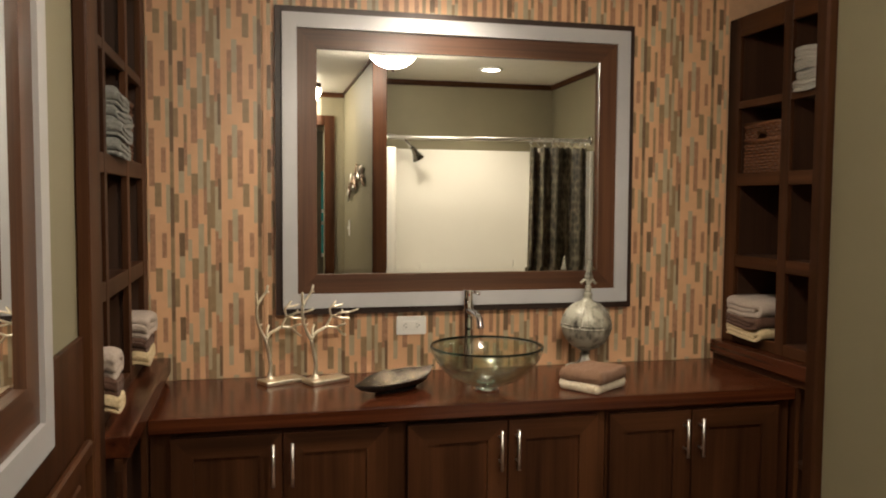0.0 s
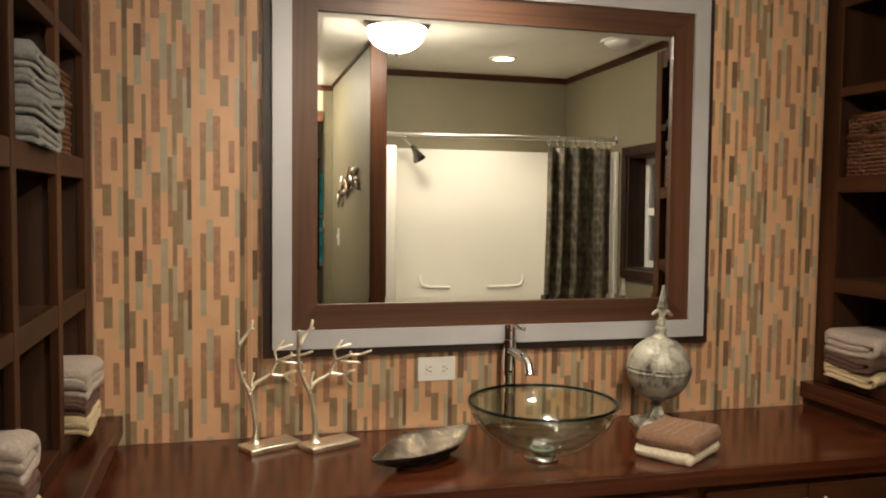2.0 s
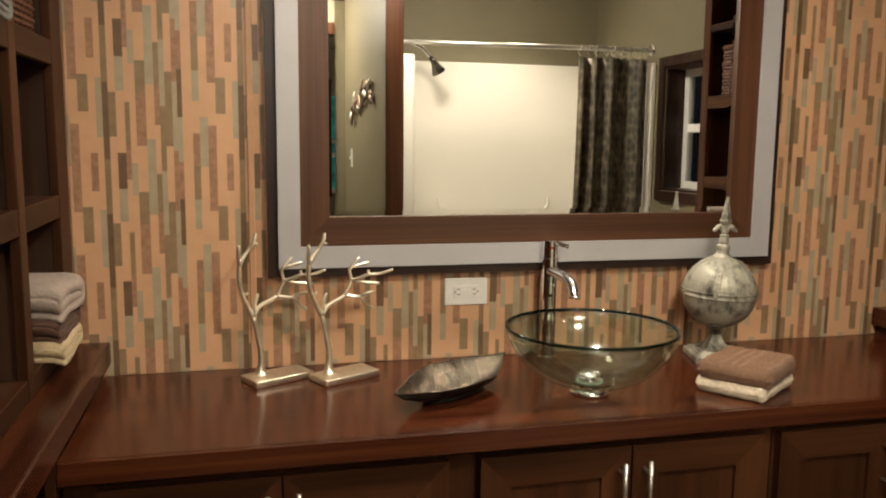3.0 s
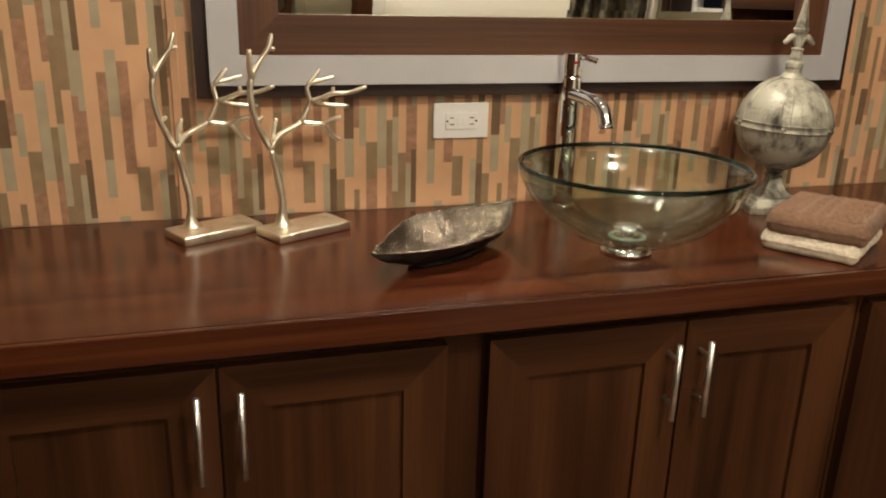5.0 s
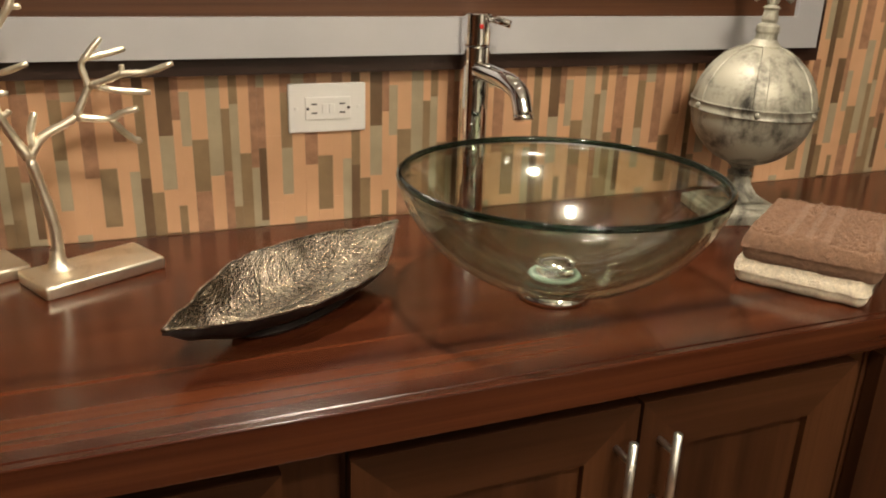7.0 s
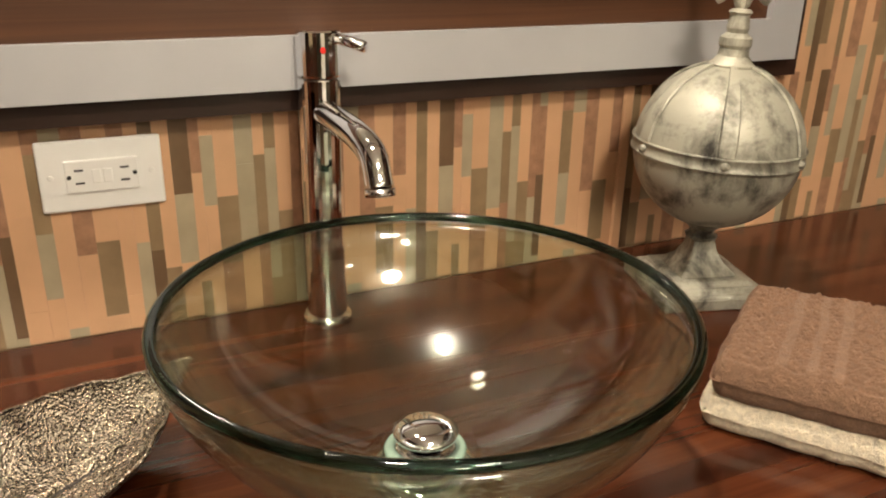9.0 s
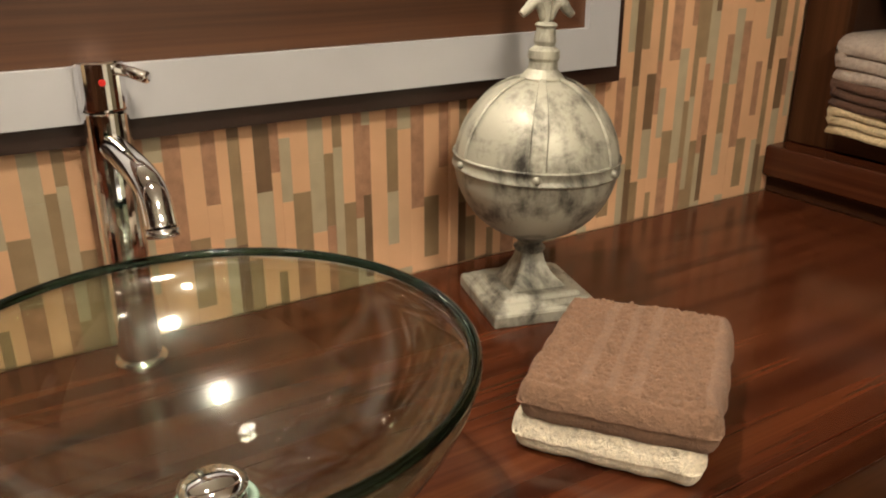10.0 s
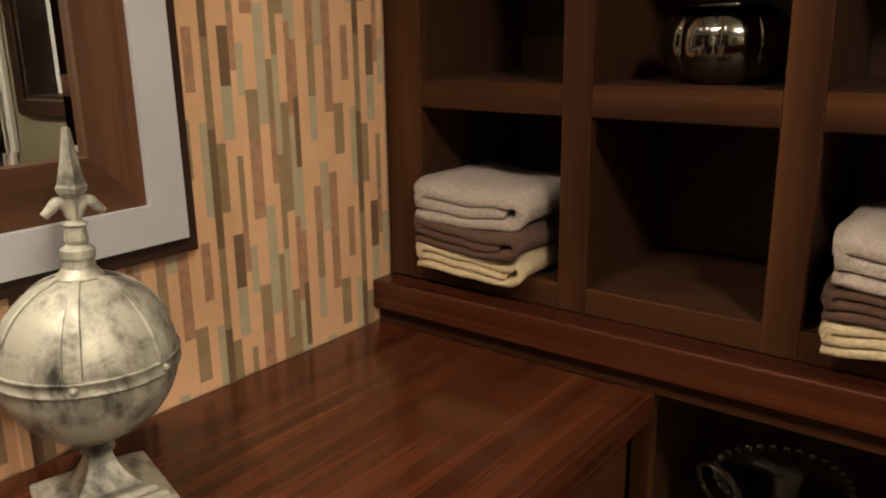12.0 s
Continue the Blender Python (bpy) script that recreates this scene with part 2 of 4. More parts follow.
# wall behind the shower, partition with its end post, back wall with a doorway
structure("wall_shower", box(0.785, X_R + 0.15, -0.1, 0.05, 0, Z_C), wall_paint, "khaki painted wall above the shower surround")
structure("wall_partition", box(0.775, 0.85, Y_B, 0.888, 0, Z_C), wall_paint, "khaki painted partition beside the shower")
structure("post_trim", box(0.762, 0.853, 0.890, 0.914, 0, Z_C - 0.002, 0.003), cab_z, "dark brown wooden post at the partition end", "trim")
bm = box(-0.9, -0.30, Y_B - 0.12, Y_B, 0, Z_C)
add_box(bm, 0.61, 2.6, Y_B - 0.12, Y_B, 0, Z_C)
add_box(bm, -0.30, 0.61, Y_B - 0.12, Y_B, 2.2, Z_C)
structure("wall_south", bm, wall_paint, "khaki painted wall with an open doorway")
# room beyond the doorway
bm = box(-0.9, -0.8, -4.0, Y_B - 0.12, 0, Z_C)
add_box(bm, 2.5, 2.6, -4.0, Y_B - 0.12, 0, Z_C)
structure("wall_hall_sides", bm, wall_paint, "khaki walls of the room beyond the doorway")
bm = box(-0.9, 0.5, -4.12, -4.0, 0, Z_C)
add_box(bm, 1.5, 2.6, -4.12, -4.0, 0, Z_C)
add_box(bm, 0.5, 1.5, -4.12, -4.0, 0, 0.95)
add_box(bm, 0.5, 1.5, -4.12, -4.0, 2.1, Z_C)
structure("wall_hall_end", bm, wall_paint, "khaki wall with a window beyond the doorway")


def trim(name, bm, material, label):
    return structure(name, bm, material, label, "trim")


# dark crown strips under the ceiling
CR = 0.055
trim("trim_crown_north", box(X_L, SHELF_R, Y_W - 0.022, Y_W - 0.003, Z_C - CR, Z_C - 0.001, 0.004), cab_x, "dark brown crown strip over the mosaic wall")
trim("trim_crown_shower", box(0.852, X_R, 0.052, 0.07, Z_C - 0.04, Z_C - 0.001, 0.004), cab_x, "dark brown crown strip over the shower")
trim("trim_crown_east", box(X_R - 0.018, X_R - 0.001, 0.07, 1.855, Z_C - 0.04, Z_C - 0.001, 0.004), cab_y, "dark brown crown strip on the outer wall")
trim("trim_crown_south", box(X_L, 0.773, Y_B + 0.001, Y_B + 0.018, Z_C - 0.04, Z_C - 0.001, 0.004), cab_x, "dark brown crown strip over the doorway")
trim("trim_crown_west", box(X_L + 0.001, X_L + 0.018, Y_B + 0.02, 1.80, Z_C - 0.04, Z_C - 0.001, 0.004), cab_y, "dark brown crown strip on the side wall")
trim("trim_crown_partition", box(0.757, 0.773, Y_B + 0.02, 0.86, Z_C - 0.02, Z_C - 0.001, 0.003), cab_y, "dark brown strip along the partition top")
# doorway casing
bm = box(0.61, 0.69, Y_B + 0.001, Y_B + 0.02, 0, 2.28, 0.003)
add_box(bm, -0.355, -0.30, Y_B + 0.001, Y_B + 0.02, 0, 2.28, 0.003)
add_box(bm, -0.30, 0.61, Y_B + 0.001, Y_B + 0.02, 2.2, 2.28, 0.003)
trim("trim_doorway", bm, cab_z, "dark brown wooden casing round the open doorway")
# seams of the wall panels
for sx in (0.062, 1.247):
    trim("trim_seam", box(sx - 0.008, sx + 0.008, Y_W - 0.009, Y_W - 0.004, 0.88, Z_C - CR, 0.002), STICKS[0], "narrow peach batten over a wall panel seam")
trim("trim_seam", box(X_L + 0.0005, X_L + 0.004, 2.034, 2.042, 0.97, 2.28), wall_paint, "thin pale batten on the shelf end")
trim("trim_seam", box(0.862, 0.872, 0.052, 0.058, 1.98, Z_C - 0.04), wall_paint, "narrow batten on the khaki wall")

# wainscot and casing on the side wall
wains = tagged(mesh_object("wainscot", box(X_L + 0.001, X_L + 0.012, Y_B + 0.02, 1.808, 0.09, 1.243, 0.002), cab_z), "dark brown wood wainscot panelling on the side wall", "wainscot", "", "structure")
for y0 in (-0.65, 0.15, 0.98):
    part("panel", box(X_L + 0.0125, X_L + 0.022, y0 + 0.06, y0 + 0.74, 0.2, 0.95, 0.006), cab_z, wains)
part("rail", box(X_L + 0.0125, X_L + 0.03, Y_B + 0.03, 1.80, 0.985, 1.02, 0.005), cab_y, wains)
trim("trim_casing", box(X_L + 0.001, X_L + 0.03, 1.81, 1.945, 0, Z_C - 0.042, 0.004), cab_z, "dark brown upright casing beside the built-in shelves")
trim("trim_casing", box(X_L + 0.001, X_L + 0.006, 1.947, 1.997, 0, Z_C - 0.042), wall_paint, "narrow khaki strip beside the shelves")


# ---- built-in shelves ----
ROWS_Z = [(1.007, 1.275), (1.324, 1.605), (1.656, 1.917), (1.946, 2.206)]


def shelf_unit(label, face, back, cols, y_lo, y_hi, ledge_x, base_x, z_top, ledge_lo):
    """Cubby shelving; face and back are x places, cols the openings along y."""
    s = 1 if back > face else -1
    th = 0.019 * s
    unit = empty("shelf_unit", label, "shelf", "built-in shelving")

    def bx(a, b, *rest, **k):
        return box(min(a, b), max(a, b), *rest, **k)
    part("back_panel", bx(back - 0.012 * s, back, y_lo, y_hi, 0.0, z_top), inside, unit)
    edges = [y_lo] + [v for c in cols for v in c] + [y_hi]
    for a, b in zip(edges[0::2], edges[1::2]):
        part("stile", bx(face, face + th, a, b, 0.965, z_top, bevel=0.0015), cab_z, unit)
    zs = [0.965] + [v for r in ROWS_Z for v in r] + [z_top]
    for a, b in zip(zs[0::2], zs[1::2]):
        for c in cols:
            part("rail", bx(face + 0.0005 * s, face + th, c[0], c[1], a, b, bevel=0.0015), cab_y, unit)
    for a, b in zip(zs[0::2], zs[1::2]):
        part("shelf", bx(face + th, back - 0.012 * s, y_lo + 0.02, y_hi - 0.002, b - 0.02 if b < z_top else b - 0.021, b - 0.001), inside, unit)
    for a, b in zip(edges[2:-2:2], edges[3:-2:2]):
        m = (a + b) / 2
        part("divider", bx(face + th, back - 0.012 * s, m - 0.009, m + 0.009, 0.965, z_top - 0.022), inside, unit)
    part("side_panel", bx(face + th, back - 0.012 * s, y_lo, y_lo + 0.019, 0.0, z_top - 0.001), cab_z, unit)
    part("side_panel", bx(face + th, back - 0.012 * s, cols[-1][1] + 0.004, cols[-1][1] + 0.02, 0.965, z_top - 0.022), inside, unit)
    part("ledge", bx(ledge_x, back - 0.013 * s, ledge_lo, y_hi, 0.910, 0.9645, bevel=0.006, seg=3), top_y, unit, "glossy reddish wooden ledge")
    part("base_rail", bx(base_x, base_x + 0.018 * s, y_lo, y_hi, 0.8805, 0.909), cab_y, unit)
    part("base_stile", bx(base_x, base_x + 0.018 * s, 2.452, 2.483, 0.0, 0.8795), cab_z, unit)
    part("base_stile", bx(base_x, base_x + 0.018 * s, y_lo, y_lo + 0.06, 0.0, 0.8795), cab_z, unit)
    part("base_shelf", bx(base_x + 0.019 * s, back - 0.013 * s, y_lo + 0.02, 2.483, 0.58, 0.60), inside, unit)
    part("base_floor", bx(base_x + 0.019 * s, back - 0.013 * s, y_lo + 0.02, 2.483, 0.0, 0.1), inside, unit)
    part("base_side", bx(base_x + 0.019 * s, back - 0.013 * s, 2.4835, 2.501, 0.101, 0.909), inside, unit)
    return unit


COLS_R = [(1.912, 2.268), (2.319, 2.590), (2.640, 2.917)]
COLS_L = [(2.062, 2.175), (2.212, 2.552), (2.60, 2.892)]
shelf_unit("dark walnut cubby shelves holding folded towels, facing the vanity", 1.945, 2.288, COLS_R, 1.862, 2.995, 1.890, 1.908, 2.285, 1.862)
shelf_unit("dark walnut built-in cubby shelves beside the khaki wall", -0.350, -0.705, COLS_L, 2.0, 2.995, -0.274, -0.292, 2.285, 2.0)

# ---- vanity ----
Y_F, Y_D = 2.454, 2.466
counter = empty("countertop", "long glossy reddish wood vanity countertop", "countertop")
part("slab", box(-0.290, 1.906, Y_F + 0.0125, Y_W - 0.006, 0.8385, 0.88, 0.001), top_x, counter)
part("front_edge", box(-0.290, 1.906, Y_F, Y_F + 0.012, 0.836, 0.8797, 0.0022, 2), top_x, counter, "square laminated front edge")


def door(parent, x0, x1, z0, z1, handle_x):
    """Mitred frame round a sunk panel, with a bar handle."""
    w, y0, y1 = 0.066, Y_D, Y_D + 0.02
    d = part("door", box(x0 + w - 0.004, x1 - w + 0.004, y0 + 0.009, y1 - 0.002, z0 + w - 0.004, z1 - w + 0.004), cab_z, parent, "dark walnut framed door")
    for nm, a, b, c, e, mat in (("stile", x0, x0, z0, z1, cab_z), ("stile", x1, x1, z0, z1, cab_z)):
        s = 1 if a == x0 else -1
        bm = bmesh.new()
        pr = [(a, c), (a + s * w, c + w), (a + s * w, e - w), (a, e)]
        prism(bm, pr, y0, y1)
        part(nm, bm, mat, d)
    for c in (z0, z1):
        s = 1 if c == z0 else -1
        bm = bmesh.new()
        prism(bm, [(x0, c), (x0 + w, c + s * w), (x1 - w, c + s * w), (x1, c)], y0, y1)
        part("rail", bm, cab_x, d)
    bm = tube([(handle_x, y0 - 0.031, 0.657), (handle_x, y0 - 0.031, 0.790)], 0.005, 12)
    tube([(handle_x, y0 - 0.031, 0.684), (handle_x, y0 + 0.002, 0.684)], 0.004, 8, bm)
    tube([(handle_x, y0 - 0.031, 0.764), (handle_x, y0 + 0.002, 0.764)], 0.004, 8, bm)
    part("handle", bm, steel, d, "slim brushed nickel bar handle", True)


def prism(bm, outline, y0, y1):
    """An outline in x and z, thickened along y."""
    a = [bm.verts.new((x, y0, z)) for x, z in outline]
    b = [bm.verts.new((x, y1, z)) for x, z in outline]
    k = len(outline)
    bm.faces.new(a), bm.faces.new(b[::-1])
    for i in range(k):
        bm.faces.new((a[i], b[i], b[(i + 1) % k], a[(i + 1) % k]))
    bmesh.ops.recalc_face_normals(bm, faces=bm.faces)
    return bm


def vanity_cabinet(x0, x1, d0, split, d1):
    cab = empty("vanity_cabinet", "dark walnut vanity cabinet with two framed doors under the countertop", "cabinet", "vanity cabinets under the counter")
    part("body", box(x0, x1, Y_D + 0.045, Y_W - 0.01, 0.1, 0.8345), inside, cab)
    part("face_stile", box(x0, d0 + 0.012, Y_D + 0.0225, Y_D + 0.044, 0.1, 0.8345), cab_z, cab)
    part("face_stile", box(d1 - 0.012, x1, Y_D + 0.0225, Y_D + 0.044, 0.1, 0.8345), cab_z, cab)
    part("face_rail", box(d0 + 0.013, d1 - 0.013, Y_D + 0.0225, Y_D + 0.044, 0.80, 0.8345), cab_x, cab)
    part("face_rail", box(d0 + 0.013, d1 - 0.013, Y_D + 0.0225, Y_D + 0.044, 0.1, 0.15), cab_x, cab)
    part("toe_kick", box(x0, x1, Y_D + 0.09, Y_D + 0.11, 0.0, 0.099), inside, cab)
    door(cab, d0, split - 0.0025, 0.13, 0.816, split - 0.029)
    door(cab, split + 0.0025, d1, 0.13, 0.816, split + 0.029)


vanity_cabinet(-0.288, 0.495, -0.228, 0.103, 0.432)
vanity_cabinet(0.4935, 1.187, 0.499, 0.8345, 1.153)
vanity_cabinet(1.1915, 1.904, 1.198, 1.505, 1.85)


# ---- framed mirrors ----
def framed_mirror(label, w, h):
    """Faces -y, centred at the origin, its back at y = 0."""
    ob = empty("mirror", label, "mirror", "framed mirrors")

    def ring(name, o, i, y0, y1, mats, lab):
        for sgn in (-1, 1):
            a, b = sgn * (w / 2 - o), sgn * (w / 2 - i)
            za, zb = h / 2 - o, h / 2 - i
            bm = prism(bmesh.new(), [(a, -za), (b, -zb), (b, zb), (a, za)], y0, y1)
            part(name, bm, mats[0], ob, lab)
            a2, b2 = sgn * (h / 2 - o), sgn * (h / 2 - i)
            xa, xb = w / 2 - o, w / 2 - i
            bm = prism(bmesh.new(), [(-xa, a2), (-xb, b2), (xb, b2), (xa, a2)], y0, y1)
            part(name, bm, mats[1], ob, lab)
    ring("outer_edge", 0.0, 0.0248, -0.018, 0.0, (dark_edge, dark_edge), "dark stained outer edge")
    ring("grey_band", 0.025, 0.078, -0.036, 0.0, (grey_paint, grey_paint), "flat pewter grey band")
    ring("wood_band", 0.0785, 0.150, -0.027, 0.0, (frame_z, frame_x), "reddish brown wooden band")
    gw, gh, e = w / 2 - 0.148, h / 2 - 0.148, 0.018
    bm = bmesh.new()
    rings = [[bm.verts.new((sx * (gw - i), y, sz * (gh - i))) for sx, sz in ((-1, -1), (1, -1), (1, 1), (-1, 1))] for i, y in ((0.0, -0.012), (0.0, -0.0173), (e, -0.018))]
    for a, b in zip(rings, rings[1:]):
        for i in range(4):
            bm.faces.new((a[i], a[(i + 1) % 4], b[(i + 1) % 4], b[i]))
    bm.faces.new(rings[-1]), bm.faces.new(rings[0][::-1])
    bmesh.ops.recalc_face_normals(bm, faces=bm.faces)
    part("looking_glass", bm, silver, ob, "clear mirror glass with a bevelled edge")
    return ob


MX0, MX1, MZ0, MZ1 = 0.098, 1.511, 1.111, 2.238
m1 = framed_mirror("large wall mirror in a brown and pewter frame above the sink", MX1 - MX0, MZ1 - MZ0)
finish(m1, pose((MX0 + MX1) / 2, Y_W - 0.007, (MZ0 + MZ1) / 2, -0.46, 0, 0.18))
m2 = framed_mirror("tall mirror in a brown and pewter frame on the side wall", 0.90, 1.14)
finish(m2, pose(X_L + 0.013, 0.955, 1.675, 0, 0, 90))

# ---- ceiling lights ----
dome = empty("ceiling_light", "lit flush dome ceiling light with frosted glass and bronze rim", "ceiling light")
part("rim", lathe([(0.0, 0.0), (0.165, 0.0), (0.168, -0.012), (0.155, -0.03), (0.147, -0.034), (0.0, -0.034)], 40), dark_edge, dome, "dark bronze rim")
part("shade", lathe([(0.146, -0.0345)] + [(0.143 * math.cos(a), -0.035 - 0.112 * math.sin(a)) for a in [i * math.pi / 2 / 9 for i in range(10)]], 40), dome_glow, dome, "glowing frosted glass dome", True)
part("knob", lathe([(0.0, -0.1475), (0.012, -0.149), (0.009, -0.157), (0.004, -0.167), (0.0, -0.169)], 16), dark_edge, dome, "", True)
finish(dome, pose(0.82, 1.32, Z_C - 0.001))
copy_thing(dome, pose(0.15, -0.38, Z_C - 0.001))


def can_light(x, y, watts):
    c = empty("recessed_light", "lit round recessed ceiling light with white trim", "ceiling light", "recessed ceiling lights")
    part("trim_ring", lathe([(0.062, -0.001), (0.085, -0.001), (0.085, -0.006), (0.064, -0.010), (0.060, -0.008)], 32, close=True), white_plastic, c, "white trim ring", True)
    part("lens", lathe([(0.0, -0.0065), (0.0595, -0.0065), (0.0595, -0.002), (0.0, -0.002)], 32), can_glow, c, "glowing lens")
    finish(c, pose(x, y, Z_C - 0.0005))
    lamp = bpy.data.lights.new("recessed_bulb", "SPOT")
    lamp.energy, lamp.color, lamp.spot_size, lamp.spot_blend, lamp.shadow_soft_size = watts, WARM, radians(126), 0.8, 0.05
    new("recessed_bulb", lamp).matrix_basis = pose(x, y, Z_C - 0.012)


can_light(1.62, 0.63, SHOWER_WATTS)
can_light(0.68, 2.69, SINK_WATTS)
vent = empty("ceiling_vent", "round white vent cover on the ceiling", "vent")
part("cover", lathe([(0.0, -0.038), (0.06, -0.036), (0.085, -0.026), (0.1, -0.008), (0.1, -0.001)], 32), white_plastic, vent, "", True)
part("collar", lathe([(0.101, -0.0005), (0.118, -0.0005), (0.116, -0.009), (0.101, -0.011)], 32, close=True), white_plastic, vent, "", True)
finish(vent, pose(2.07, 1.275, Z_C - 0.0005))


# ---- more materials ----
def cloth(name, colour, ribs=0.0, axis="x"):
    m, n, l, b = shader(name, colour, 0.95)
    v = coords(n, l, (1, 1, 1))
    fuzz = noise_node(n, l, v, 420.0, 4.0, 0.7)
    tuft = noise_node(n, l, v, 150.0, 4.0, 0.65)
    shade = mix(n, l, ramp(n, l, tuft, [(0.3, tuple(c * 0.8 for c in colour)), (0.7, tuple(min(1, c * 1.16) for c in colour))]),
                ramp(n, l, fuzz, [(0.3, (0.7, 0.7, 0.7)), (0.7, (1, 1, 1))]), 0.6, "MULTIPLY")
    l.new(shade, b.inputs["Base Color"])
    b.inputs["Sheen Weight"].default_value = 0.06
    h = mix(n, l, tuft, fuzz, 0.5)
    bump(n, l, b, h, 1.0, 0.006)
    return m


towel_brown = cloth("brown_terry", (0.255, 0.140, 0.083))
towel_cream = cloth("cream_terry", (0.84, 0.73, 0.56))
towel_yellow = cloth("straw_terry", (0.69, 0.54, 0.325))
towel_lilac = cloth("mauve_grey_terry", (0.47, 0.385, 0.325))
towel_dark = cloth("cocoa_terry", (0.108, 0.049, 0.029))
towel_slate = cloth("slate_grey_terry", (0.29, 0.29, 0.27))
towel_stone = cloth("stone_grey_terry", (0.42, 0.40, 0.35))


def worn_metal(name, base, dirt, metal, rough, scale, lo, hi, bumps=0.2):
    m, n, l, b = shader(name, base, rough, metal)
    v = coords(n, l, (1, 1, 1))
    a = noise_node(n, l, v, scale, 8.0, 0.68, 0.4)
    st = noise_node(n, l, coords(n, l, (60, 60, 7)), 1.0, 6.0, 0.65)
    w = mix(n, l, a, st, 0.25)
    l.new(ramp(n, l, w, [(lo, dirt), (hi, base)]), b.inputs["Base Color"])
    l.new(spread(n, l, a, rough - 0.1, rough + 0.15), b.inputs["Roughness"])
    bump(n, l, b, noise_node(n, l, v, 150.0, 4.0), bumps, 0.001)
    return m


ornament = worn_metal("weathered_silver_leaf", (0.41, 0.392, 0.318), (0.036, 0.032, 0.027), 0.25, 0.44, 17.0, 0.37, 0.54)
champagne = worn_metal("champagne_cast_metal", (0.90, 0.83, 0.68), (0.52, 0.44, 0.31), 1.0, 0.36, 34.0, 0.25, 0.48, 0.7)
gun_chrome = plain("black_chrome", (0.22, 0.21, 0.19), 0.09, 1.0, 0.1, 8.0, 0.0)


def dish_metal():
    m, n, l, b = shader("hammered_pewter", (0.30, 0.26, 0.21), 0.25, 1.0)
    v = coords(n, l, (1, 1, 1))
    vo = n.new("ShaderNodeTexVoronoi")
    vo.inputs["Scale"].default_value = 430.0
    l.new(v, vo.inputs["Vector"])
    a = noise_node(n, l, v, 22.0, 6.0)
    l.new(ramp(n, l, a, [(0.3, (0.070, 0.052, 0.038)), (0.7, (0.38, 0.325, 0.26))]), b.inputs["Base Color"])
    h = mix(n, l, vo.outputs["Distance"], noise_node(n, l, v, 330.0, 3.0), 0.4)
    bump(n, l, b, h, 1.0, 0.0022)
    return m


pewter = dish_metal()
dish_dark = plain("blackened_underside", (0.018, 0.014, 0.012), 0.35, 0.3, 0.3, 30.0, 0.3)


def curtain_cloth():
    m, n, l, b = shader("snake_print_cloth", (0.05, 0.04, 0.03), 0.6)
    scales = n.new("ShaderNodeTexVoronoi")
    scales.inputs["Scale"].default_value, scales.inputs["Randomness"].default_value = 1.0, 0.55
    l.new(coords(n, l, (52, 20, 21)), scales.inputs["Vector"])
    a = noise_node(n, l, coords(n, l, (26, 26, 9)), 1.0, 4.0)
    l.new(ramp(n, l, mix(n, l, scales.outputs["Distance"], a, 0.6), [(0.34, (0.030, 0.025, 0.018)), (0.5, (0.095, 0.080, 0.052)), (0.64, (0.21, 0.18, 0.12))]), b.inputs["Base Color"])
    return m


snake = curtain_cloth()
wicker = plain("reddish_wicker", (0.13, 0.05, 0.02), 0.5, 0, 0.35, 60.0, 0.3)
bronze = worn_metal("aged_bronze_leaf", (0.40, 0.28, 0.20), (0.10, 0.06, 0.04), 0.7, 0.4, 40.0, 0.35, 0.6)


# ---- shower behind the partition ----
shower = empty("tub_shower", "cream moulded acrylic tub and shower surround", "shower")
part("back_wall", box(0.856, 2.286, 0.055, 0.115, 0.45, 1.955, 0.01, 3), acrylic, shower, "", True)
part("side_wall", box(0.855, 0.925, 0.1155, 0.845, 0.45, 1.91, 0.012, 3), acrylic, shower, "", True)
part("side_wall", box(2.262, 2.287, 0.1155, 0.845, 0.45, 1.91, 0.006, 3), acrylic, shower, "", True)
part("apron", box(0.86, 2.286, 0.775, 0.845, 0.0, 0.449, 0.02, 3), acrylic, shower, "", True)
part("tub_floor", box(0.926, 2.261, 0.116, 0.774, 0.02, 0.12, 0.01, 2), acrylic, shower)
part("tub_side", box(0.926, 2.261, 0.116, 0.20, 0.121, 0.449, 0.02, 3), acrylic, shower, "", True)


def soap_ledge(x0, x1, corner):
    """A low shelf that turns up into the wall at one end."""
    s = 1 if corner == x1 else -1
    pts = smooth_line([(x0 if s > 0 else x1, 0.119, 1.045), (corner - s * 0.05, 0.120, 1.05), (corner - s * 0.006, 0.118, 1.075), (corner, 0.115, 1.13)], 7)
    part("soap_ledge", tube(pts, [0.0065 + 0.002 * math.sin(i / len(pts) * 3) for i in range(len(pts))], 10), acrylic, shower, "", True)


soap_ledge(1.235, 1.44, 1.235)
soap_ledge(1.70, 1.955, 1.955)

rod = empty("curtain_rod", "straight polished metal shower curtain rod with flanges", "curtain rod")
part("bar", tube([(0.857, 0.80, 1.975), (2.284, 0.80, 1.982)], 0.0125, 14), steel, rod, "", True)
for fx, fz in ((0.8525, 1.975), (2.2755, 1.982)):
    part("flange", tube([(fx, 0.80, fz), (fx + 0.012, 0.80, fz)], 0.03, 20), chrome, rod, "", True)

